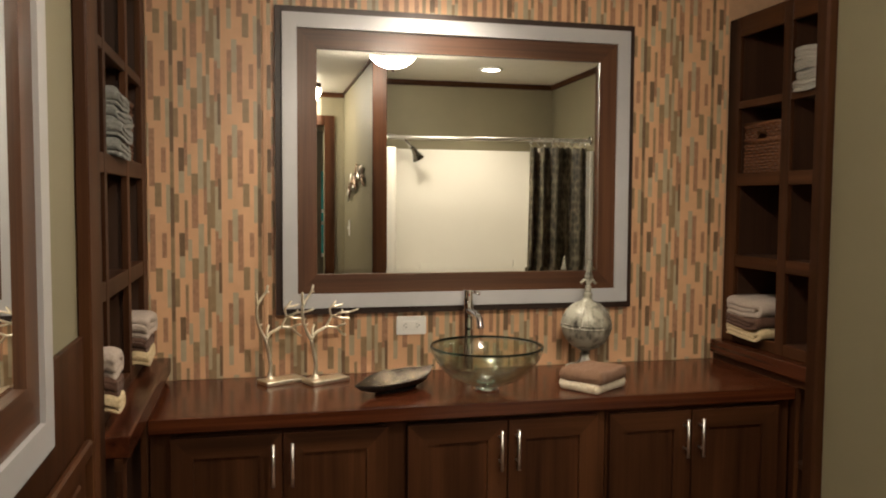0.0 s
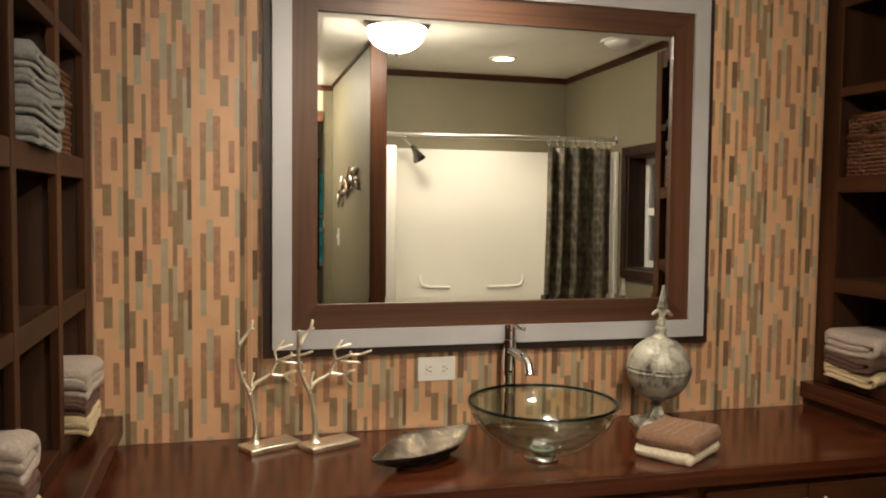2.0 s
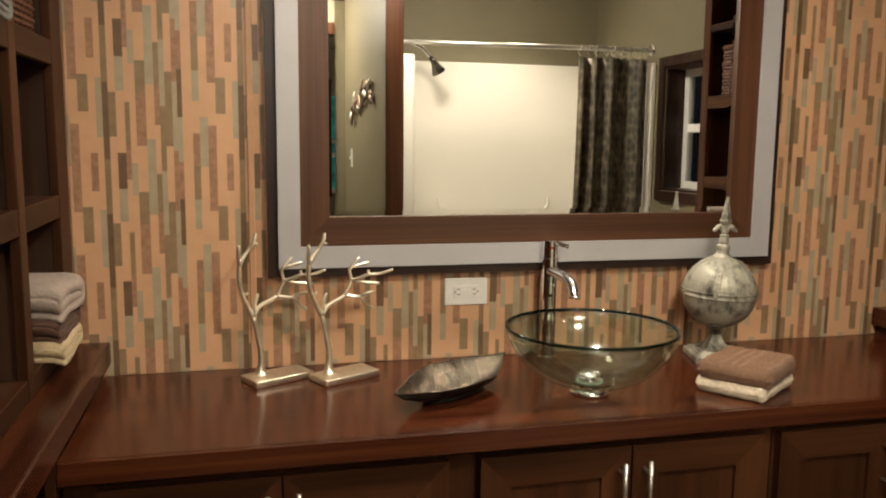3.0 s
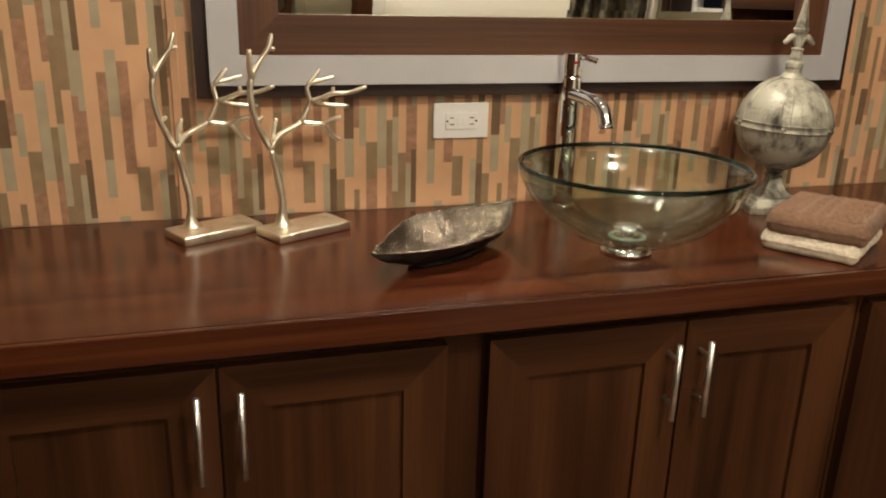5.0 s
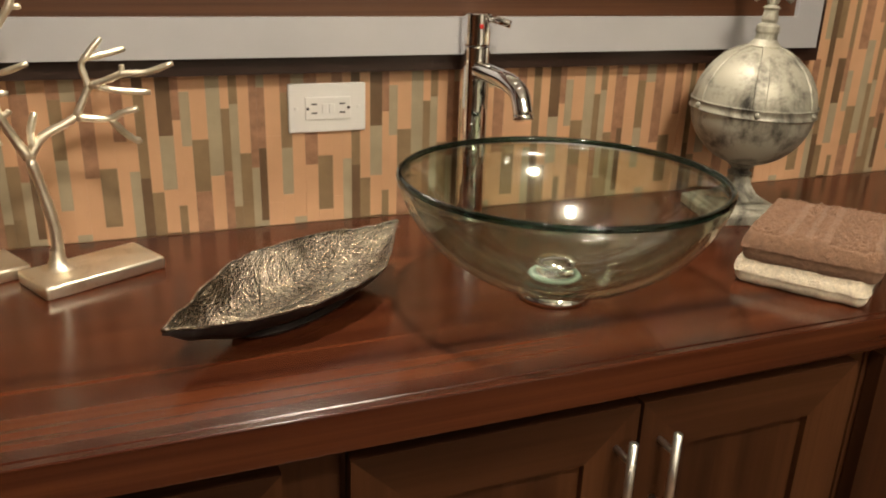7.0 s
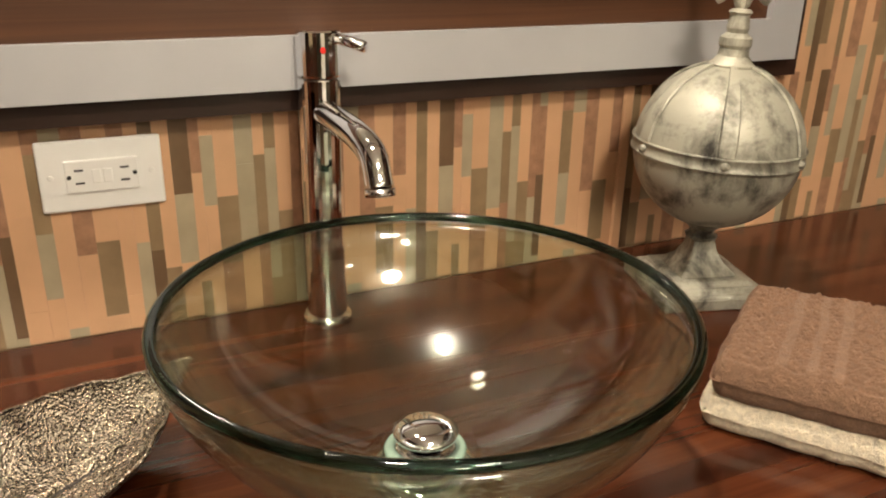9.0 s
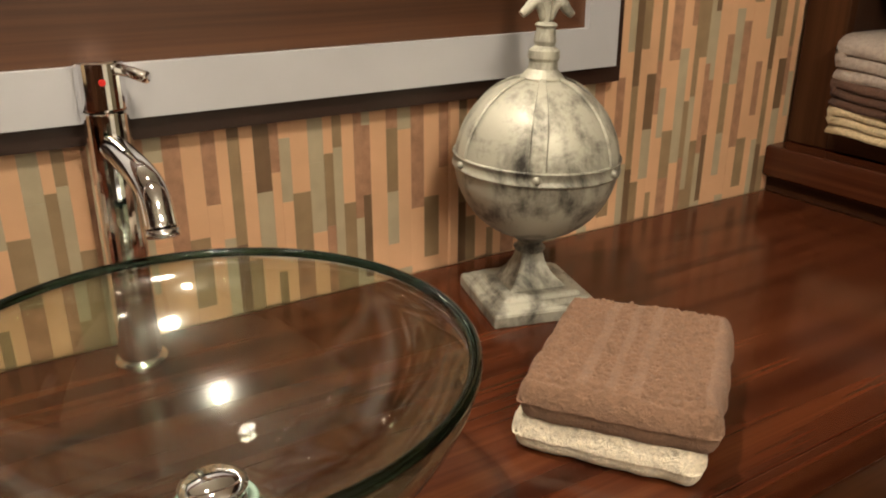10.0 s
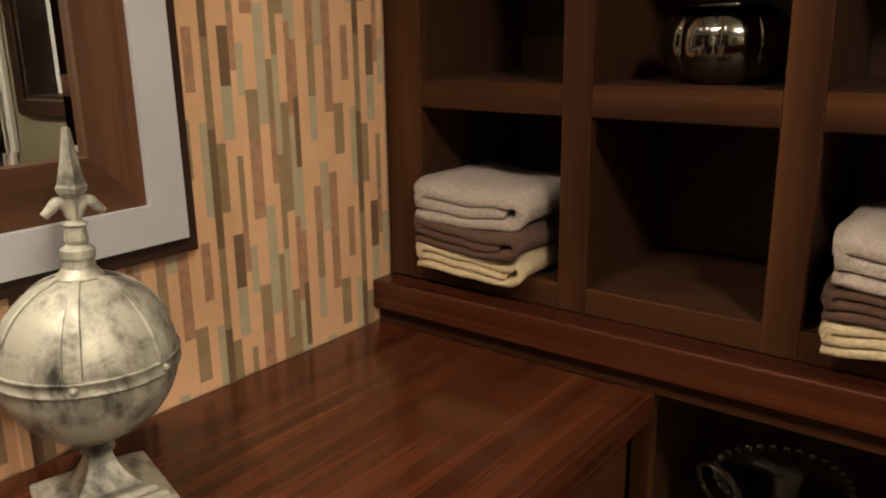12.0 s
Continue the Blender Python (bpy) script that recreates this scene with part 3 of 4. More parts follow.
curtain = empty("shower_curtain", "dark brown snake-patterned shower curtain drawn to one side", "curtain")
bm, NX, NZ = bmesh.new(), 110, 36
grid = []
for i in range(NX + 1):
    u = i / NX
    col = []
    for k in range(NZ + 1):
        w = k / NZ
        x = 1.842 + 0.416 * u - 0.055 * (w ** 1.5) * (1 - u)
        y = 0.80 + 0.008 + (0.018 + 0.022 * w) * math.sin(2 * math.pi * (4.2 * u + 0.4 * math.sin(5 * u))) + 0.008 * math.sin(31 * u + 3 * w)
        z = 1.937 - 0.012 * abs(math.sin(math.pi * 9 * u)) * (1 - w) - 1.78 * w
        col.append(bm.verts.new((x, y, z)))
    grid.append(col)
for i in range(NX):
    for k in range(NZ):
        bm.faces.new((grid[i][k], grid[i][k + 1], grid[i + 1][k + 1], grid[i + 1][k]))
cl = part("cloth", bm, snake, curtain, "", True)
sol = cl.modifiers.new("thick", "SOLIDIFY")
sol.thickness = 0.002
for i in range(9):
    x = 1.850 + i * 0.0495 + (0.008 if i % 2 else 0)
    part("curtain_ring", tube([(x, 0.80 + 0.024 * math.cos(a), 1.969 + 0.028 * math.sin(a)) for a in [j * math.pi / 7 for j in range(15)]], 0.003, 6), chrome, curtain, "", True)

head = part("shower_head", tube([(1.12, 0.361, 1.951), (1.137, 0.357, 1.930), (1.150, 0.353, 1.910), (1.172, 0.345, 1.870), (1.176, 0.344, 1.863)], [0.012, 0.018, 0.022, 0.042, 0.040], 22), gun_chrome, shower, "dark chrome spray nozzle on a bent arm", True)
part("arm", tube(smooth_line([(0.852, 0.40, 2.02), (0.95, 0.39, 2.03), (1.06, 0.37, 2.005), (1.125, 0.36, 1.945)], 6), 0.009, 12), chrome, head, "", True)
part("escutcheon", tube([(0.851, 0.40, 2.02), (0.860, 0.40, 2.025)], 0.028, 18), chrome, head, "", True)

# ---- window in the outer wall ----
win = tagged(new("window_1"), "small double-hung window in a dark brown casing, night outside", "window", "", "structure")
C = 0.055
for nm, b4 in (("casing", (X_R - 0.016, X_R - 0.001, WY0 - C, WY0, WZ0 - C, WZ1 + C)), ("casing", (X_R - 0.016, X_R - 0.001, WY1, WY1 + C, WZ0 - C, WZ1 + C)),
               ("casing", (X_R - 0.017, X_R - 0.001, WY0 + 0.0005, WY1 - 0.0005, WZ1, WZ1 + C)), ("sill", (X_R - 0.03, X_R - 0.001, WY0 + 0.0005, WY1 - 0.0005, WZ0 - C, WZ0 - 0.002)),
               ("reveal", (X_R, X_R + 0.11, WY0 + 0.0005, WY0 + 0.012, WZ0 + 0.001, WZ1 - 0.001)), ("reveal", (X_R, X_R + 0.11, WY1 - 0.012, WY1 - 0.0005, WZ0 + 0.001, WZ1 - 0.001)),
               ("reveal", (X_R, X_R + 0.11, WY0 + 0.013, WY1 - 0.013, WZ1 - 0.012, WZ1 - 0.001)), ("reveal", (X_R, X_R + 0.11, WY0 + 0.013, WY1 - 0.013, WZ0 + 0.001, WZ0 + 0.012))):
    part(nm, box(*b4, bevel=0.002), casing_wood, win, "dark brown wooden " + nm)
XS = X_R + 0.1105
ZM = 1.55
for b4 in ((XS, XS + 0.04, WY0 + 0.002, WY0 + 0.05, WZ0 + 0.002, WZ1 - 0.002), (XS, XS + 0.04, WY1 - 0.05, WY1 - 0.002, WZ0 + 0.002, WZ1 - 0.002),
           (XS, XS + 0.04, WY0 + 0.0505, WY1 - 0.0505, WZ1 - 0.05, WZ1 - 0.002), (XS, XS + 0.04, WY0 + 0.0505, WY1 - 0.0505, WZ0 + 0.002, WZ0 + 0.05),
           (XS, XS + 0.04, WY0 + 0.0505, WY1 - 0.0505, ZM - 0.022, ZM + 0.022)):
    part("sash", box(*b4, bevel=0.003), white_plastic, win, "white vinyl sash")
for z0, z1 in ((WZ0 + 0.05, ZM - 0.022), (ZM + 0.022, WZ1 - 0.05)):
    part("pane", box(XS + 0.018, XS + 0.022, WY0 + 0.05, WY1 - 0.05, z0, z1), pane_glass, win, "dark glass pane")

# ---- beyond the doorway ----
hallwin = tagged(new("window_2"), "brown-cased window with green foliage dimly seen outside", "window", "", "structure")
for b4 in ((0.44, 0.5, -3.999, -3.98, 0.9, 2.16), (1.5, 1.56, -3.999, -3.98, 0.9, 2.16), (0.5005, 1.4995, -3.999, -3.98, 2.1, 2.16)):
    part("casing", box(*b4), cab_z, hallwin)
part("sill", box(0.5005, 1.4995, -3.999, -3.95, 0.94, 0.985), white_plastic, hallwin, "white sill")
for z in (1.35, 1.50):
    part("rail", box(0.505, 1.495, -4.07, -4.03, z - 0.02, z + 0.02), white_plastic, hallwin, "white window rail")
part("valance", box(0.505, 1.495, -3.975, -3.96, 1.98, 2.30), wall_paint, hallwin, "plain fabric valance")
leafy = bpy.data.materials.new("dusk_foliage")
leafy.use_nodes = True
_n, _l = leafy.node_tree.nodes, leafy.node_tree.links
_e = _n.new("ShaderNodeEmission")
_f = noise_node(_n, _l, coords(_n, _l, (1, 1, 1)), 5.0, 6.0)
_l.new(ramp(_n, _l, _f, [(0.3, (0.004, 0.02, 0.015)), (0.6, (0.015, 0.09, 0.07)), (0.75, (0.06, 0.17, 0.15))]), _e.inputs["Color"])
_l.new(_e.outputs["Emission"], _n["Material Output"].inputs["Surface"])
structure("backdrop", box(-1.5, 3.5, -6.0, -5.98, 0.0, 4.0), leafy, "dim green foliage outside the far window", "backdrop")

globe = empty("pendant_light", "lit white globe ceiling light in the next room", "ceiling light")
part("globe", lathe([(0.0, -0.135)] + [(0.062 * math.sin(a), -0.073 - 0.062 * math.cos(a)) for a in [i * math.pi / 12 for i in range(1, 11)]], 24), hall_glow, globe, "glowing white glass globe", True)
part("cap", lathe([(0.0, 0.0), (0.07, 0.0), (0.068, -0.012), (0.045, -0.0195), (0.0, -0.0195)], 24), dark_edge, globe, "dark metal cap", True)
finish(globe, pose(0.84, -2.5, Z_C - 0.001))

# ---- partition fittings ----
switch = empty("light_switch", "white plastic light switch plate on the partition", "switch")
part("plate", box(0.769, 0.7745, -0.445, -0.37, 1.305, 1.425, 0.002, 2), white_plastic, switch)
part("toggle", box(0.757, 0.7688, -0.413, -0.402, 1.355, 1.375, 0.002), white_plastic, switch)

art = empty("wall_sculpture", "metal branch wall sculpture with silvery bronze leaves on the partition", "wall art")
part("stem", tube(smooth_line([(0.763, -0.30, 1.66), (0.757, -0.05, 1.70), (0.76, 0.20, 1.70), (0.763, 0.48, 1.79)], 8), 0.006, 8), bronze, art, "", True)
rg = random.Random(3)
for i in range(18):
    t = i / 17
    cy, cz, a = -0.30 + 0.78 * t, 1.665 + 0.10 * t + rg.uniform(-0.075, 0.06), rg.uniform(0, math.pi)
    ln, wd = rg.uniform(0.045, 0.07), rg.uniform(0.018, 0.028)
    bm = bmesh.new()
    rows = []
    for k in range(9):
        s = k / 8
        hw = wd * math.sin(math.pi * s) ** 0.8 + 0.001
        row = []
        for q in (-1, 0, 1):
            u, v = ln * (2 * s - 1), hw * q
            row.append(bm.verts.new((0.752 + 0.010 * abs(q) - 0.01 * math.sin(math.pi * s), cy + u * math.cos(a) - v * math.sin(a), cz + u * math.sin(a) + v * math.cos(a))))
        rows.append(row)
    for r0, r1 in zip(rows, rows[1:]):
        for q in (0, 1):
            bm.faces.new((r0[q], r0[q + 1], r1[q + 1], r1[q]))
    lf = part("leaf", bm, bronze if i % 3 else steel, art, "", True)
    lf.modifiers.new("thick", "SOLIDIFY").thickness = 0.002

# ---- outlet ----
outlet = empty("wall_outlet", "white plastic wall outlet plate with two sockets beside the faucet", "outlet")
OX0, OX1, OZ0, OZ1, OY = 0.550, 0.666, 1.0215, 1.0935, Y_W - 0.005
part("plate", box(OX0, OX1, OY - 0.006, OY, OZ0, OZ1, 0.003, 3), white_plastic, outlet)
cx, cz = (OX0 + OX1) / 2, (OZ0 + OZ1) / 2
insert = part("socket_insert", box(cx - 0.034, cx + 0.034, OY - 0.0095, OY - 0.0062, cz - 0.0165, cz + 0.0165, 0.0015, 2), white_plastic, outlet)
part("button", box(cx - 0.0095, cx - 0.001, OY - 0.0112, OY - 0.0097, cz - 0.007, cz + 0.007, 0.0006), white_plastic, insert)
part("button", box(cx + 0.001, cx + 0.0095, OY - 0.0112, OY - 0.0097, cz - 0.007, cz + 0.007, 0.0006), white_plastic, insert)
for sx in (-0.021, 0.021):
    for dz in (-0.0065, 0.0065):
        part("slot", box(cx + sx - 0.0042, cx + sx + 0.0042, OY - 0.0099, OY - 0.0096, cz + dz - 0.0010, cz + dz + 0.0010), black, insert)
    part("slot", tube([(cx + sx * 1.45, OY - 0.0096, cz), (cx + sx * 1.45, OY - 0.0099, cz)], 0.0022, 10), black, insert)
for sx in (-0.047, 0.047):
    part("screw", lathe([(0.0, 0.0012), (0.0026, 0.001), (0.003, 0.0)], 12), white_plastic, outlet).matrix_basis = pose(cx + sx, OY - 0.006, cz, 90, 0, 0)

# ---- glass sink, faucet ----
mint = plain("pale_green_ring", (0.20, 0.28, 0.225), 0.25, 0, 0.1, 60.0, 0.05)
BX, BY = 0.807, 2.636
sink = empty("vessel_sink", "round clear green-tinted glass vessel sink on the countertop", "sink")
R_RIM, H_BOWL, WALL = 0.1985, 0.138, 0.0095
ROUND = 1.02


def cap_row(k, thick):
    """A row of the bowl's wall at a share of its radius; thick is set inwards."""
    full = 1 - math.sqrt(1 - 1 / ROUND ** 2)
    z = H_BOWL * (1 - math.sqrt(1 - (k / ROUND) ** 2)) / full
    return (k * (R_RIM - thick * 0.9), z + thick * (1 - k ** 3))


outer = [cap_row(k, 0.0) for k in (0.12, 0.25, 0.4, 0.53, 0.64, 0.73, 0.81, 0.88, 0.93, 0.97, 1.0)]
inner = [cap_row(k, WALL) for k in (0.99, 0.96, 0.92, 0.87, 0.80, 0.72, 0.63, 0.52, 0.39, 0.25, 0.125)]
part("bowl", lathe(outer + inner, 96, (BX, BY, 0.894), close=True), bowl_glass, sink, "", True)
rim = [(R_RIM - 0.0048 + 0.0048 * math.cos(a), H_BOWL + 0.0026 + 0.0040 * math.sin(a)) for a in [-1.9 + i * 2 * math.pi / 14 for i in range(14)]]
part("rim", lathe(rim, 96, (BX, BY, 0.894), close=True), rim_glass, sink, "thick dark green rolled rim", True)
part("mount_ring", lathe([(0.024, 0.0), (0.045, 0.0), (0.046, 0.006), (0.040, 0.013), (0.024, 0.0135)], 40, (BX, BY, 0.8805), close=True), chrome, sink, "chrome mounting ring", True)
part("drain_flange", lathe([(0.0205, 0.002), (0.0205, 0.0125), (0.0235, 0.0165), (0.024, 0.0185), (0.021, 0.0195), (0.014, 0.0165), (0.0, 0.0165)], 40, (BX, BY, 0.894)), chrome, sink, "chrome drain flange", True)
part("drain_gasket", lathe([(0.0245, 0.0125), (0.031, 0.0130), (0.033, 0.0150), (0.031, 0.0172), (0.0245, 0.0178)], 40, (BX, BY, 0.894), close=True), mint, sink, "pale green translucent drain ring", True)
part("stopper", lathe([(0.0, 0.018), (0.012, 0.018), (0.012, 0.026), (0.0255, 0.028), (0.026, 0.032), (0.018, 0.0365), (0.008, 0.0385), (0.0, 0.039)], 40, (BX, BY, 0.894)), chrome, sink, "domed chrome stopper", True)

FX, FY = 0.820, 2.940
faucet = empty("faucet", "tall chrome single-lever faucet behind the glass sink", "faucet")
part("base_ring", lathe([(0.0, 0.0), (0.0275, 0.0), (0.0275, 0.006), (0.0235, 0.010), (0.0, 0.010)], 36, (FX, FY, 0.8805)), chrome, faucet, "", True)
part("body", lathe([(0.0, 0.0105), (0.0218, 0.0105), (0.0218, 0.268), (0.0212, 0.2695), (0.0, 0.2695)], 36, (FX, FY, 0.8805)), chrome, faucet, "", False)
cap = part("cap", lathe([(0.0, 0.271), (0.0215, 0.271), (0.0222, 0.273), (0.0222, 0.315), (0.021, 0.3165), (0.0, 0.3165)], 36, (FX, FY, 0.8805)), chrome, faucet, "", False)
part("lever", tube([(FX + 0.012, FY - 0.012, 1.190), (FX + 0.024, FY - 0.030, 1.187), (FX + 0.033, FY - 0.044, 1.184)], 0.0055, 14), chrome, cap, "slim chrome lever", True)
part("red_dot", lathe([(0.0, 0.0012), (0.003, 0.001), (0.0034, 0.0)], 14), plain("red_dot", (0.5, 0.02, 0.015), 0.3), cap, "red temperature mark").matrix_basis = pose(FX - 0.002, FY - 0.0222, 1.179, 90, 0, 0)
sp = smooth_line([(FX, FY - 0.012, 1.117), (FX + 0.002, FY - 0.055, 1.116), (FX + 0.004, FY - 0.108, 1.113), (FX + 0.006, FY - 0.138, 1.103), (FX + 0.006, FY - 0.151, 1.084), (FX + 0.006, FY - 0.154, 1.078)], 7)
part("spout", tube(sp, 0.0132, 22), chrome, faucet, "", True)
part("aerator", tube([(FX + 0.006, FY - 0.1542, 1.0775), (FX + 0.006, FY - 0.1555, 1.071)], 0.0142, 22), chrome, faucet, "", True)

# ---- metal trees ----
def metal_tree():
    tr = empty("tree_ornament", "champagne metal tree ornament with bare branches on a slab base", "ornament", "pair of metal trees on the counter")

    def at(px, py, d=0.0):
        return (0.233 + (px - 427) * 0.00091 + (395 - py) * 0.000045 - 0.272, d, (395 - py) * 0.0009 + 0.014)
    limbs = [
        ("trunk", [(427, 397, 0), (426, 340, 0.002), (416, 290, 0.004), (403, 235, 0)], 0.0078, 0.0062),
        ("branch", [(403, 237, 0), (386, 207, 0), (371, 170, -0.006), (363, 125, -0.008), (367, 92, -0.006), (385, 62, 0), (397, 42, 0), (402, 18, 0.004)], 0.0062, 0.0040),
        ("branch", [(366, 100, -0.006), (361, 78, -0.012), (360, 46, -0.016)], 0.0050, 0.0046),
        ("branch", [(404, 235, 0), (420, 211, 0.006), (448, 196, 0.010), (463, 186, 0.012)], 0.0058, 0.0048),
        ("branch", [(462, 187, 0.012), (474, 160, 0.014), (478, 146, 0.014), (472, 122, 0.016), (478, 110, 0.016), (497, 86, 0.02)], 0.0046, 0.0036),
        ("branch", [(474, 112, 0.016), (500, 108, 0.024), (526, 102, 0.03)], 0.0042, 0.0036),
        ("branch", [(480, 148, 0.014), (506, 138, 0.008), (522, 131, 0.004), (552, 129, 0.0), (584, 117, -0.006)], 0.0045, 0.0036),
        ("branch", [(486, 147, 0.012), (512, 155, 0.018), (556, 160, 0.022)], 0.0042, 0.0040),
        ("branch", [(462, 188, 0.012), (500, 192, 0.012), (520, 183, 0.008), (539, 178, 0.006)], 0.0046, 0.0036),
        ("branch", [(503, 192, 0.012), (521, 214, 0.018), (536, 226, 0.022), (541, 224, 0.023)], 0.0042, 0.0038),
        ("twig", [(408, 222, 0.002), (407, 202, 0.004), (413, 178, 0.006)], 0.0048, 0.0040),
        ("twig", [(376, 180, -0.004), (383, 176, -0.004), (386, 172, -0.004)], 0.0040, 0.0034),
        ("twig", [(520, 131, 0.004), (521, 124, 0.004), (520, 119, 0.004)], 0.0036, 0.0032),
        ("twig", [(395, 45, 0), (404, 46, 0.004), (408, 44, 0.004)], 0.0036, 0.0032)]
    rnd = random.Random(11)
    for nm, pts, r0, r1 in limbs:
        line = smooth_line([at(*p) for p in pts], 5)
        k = len(line) - 1
        rr = [(r0 + (r1 - r0) * i / k) * rnd.uniform(0.9, 1.1) for i in range(k + 1)]
        rr[-1] *= 0.7
        part(nm, tube(line, rr, 10), champagne, tr, "", True)
    bm = bmesh.new()
    add_box(bm, -0.077, 0.077, -0.040, 0.040, 0.0, 0.016, 0.003, 2)
    rz = pose(0, 0, 0, 0, 0, 27)
    bmesh.ops.transform(bm, matrix=rz, verts=bm.verts)
    part("slab_base", bm, champagne, tr, "rough cast slab base", True)
    part("root_flare", lathe([(0.022, 0.0158), (0.014, 0.019), (0.0095, 0.028), (0.0080, 0.040)], 14, (-0.039, 0.0, 0.0)), champagne, tr, "", True)
    return tr


tree = metal_tree()
finish(tree, pose(0.272, 2.866, 0.8802))
copy_thing(tree, pose(0.113, 2.886, 0.8802))

# ---- leaf dish ----
def leaf_dish():
    d = empty("leaf_dish", "hammered pewter leaf-shaped dish with dark underside", "dish")
    L, NS, NT = 0.378, 230, 100
    WIDE = [(0, 0.001), (0.1, 0.020), (0.24, 0.044), (0.4, 0.066), (0.5, 0.071), (0.6, 0.069), (0.72, 0.059), (0.8, 0.046), (0.88, 0.027), (0.94, 0.012), (1.0, 0.001)]
    EDGE = [(0, 0.046), (0.15, 0.040), (0.3, 0.040), (0.5, 0.042), (0.7, 0.041), (0.85, 0.046), (1.0, 0.060)]
    KEEL = [(0, 0.0425), (0.08, 0.026), (0.2, 0.0125), (0.35, 0.010), (0.7, 0.010), (0.82, 0.016), (0.92, 0.036), (1.0, 0.0585)]

    def along(rows, s):
        for (a, p), (b, q) in zip(rows, rows[1:]):
            if s <= b:
                k = (s - a) / (b - a)
                return p + (q - p) * (0.5 * k + 0.5 * k * k * (3 - 2 * k))
        return rows[-1][1]

    def point(s, t, off):
        w, edge, keel = along(WIDE, s), along(EDGE, s), along(KEEL, s)
        full = min(1.0, w / 0.05)
        if t > 0:
            edge += 0.013 * full
        vein = 0.0050 * full * math.exp(-(t / 0.04) ** 2)
        side = (s * 6.5 - abs(t) * 1.3 + (0.35 if t > 0 else 0.0)) % 1.0
        groove = 0.0022 * full * math.exp(-((side - 0.5) / 0.055) ** 2) * min(1, abs(t) * 5) * (1 - abs(t) ** 4)
        z = keel + (edge - keel) * abs(t) ** 2.8 - (vein + groove if off else 0.0)
        z += full * (0.0020 * noise.noise(Vector((s * 9, t * 3, 0.3))) * (0.4 + abs(t)))
        if off:
            z += full * 0.0011 * (noise.noise(Vector((s * 105, w * t * 270, 1.7))) + 0.6 * noise.noise(Vector((s * 210, w * t * 560, 8.1))))
        wv = 1 + 0.022 * math.sin(17 * s + (1.0 if t > 0 else 2.6)) + 0.03 * noise.noise(Vector((s * 22, t, 4.0)))
        return (L * (s - 0.5), w * wv * t, z + off)
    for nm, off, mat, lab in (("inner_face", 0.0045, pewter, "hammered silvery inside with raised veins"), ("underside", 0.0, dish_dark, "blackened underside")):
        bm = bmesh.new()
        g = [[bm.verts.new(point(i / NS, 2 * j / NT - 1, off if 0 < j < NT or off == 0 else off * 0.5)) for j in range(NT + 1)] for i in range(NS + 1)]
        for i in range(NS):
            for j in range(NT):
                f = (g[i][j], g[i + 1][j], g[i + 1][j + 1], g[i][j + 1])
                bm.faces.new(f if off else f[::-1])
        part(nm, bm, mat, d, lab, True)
    bm = bmesh.new()
    for e in (-1, 1):
        tube([point(i / NS, e, 0.002) for i in range(NS + 1)], 0.0019, 6, bm)
    part("lip", bm, pewter, d, "", True)
    part("foot", lathe([(0.0, 0.0), (0.055, 0.0), (0.064, 0.006), (0.058, 0.011), (0.0, 0.011)], 36), dish_dark, d, "dark oval foot").scale = (1.55, 0.6, 1)
    return d


finish(leaf_dish(), pose(0.497, 2.684, 0.8803, 0, 0, 34.6))

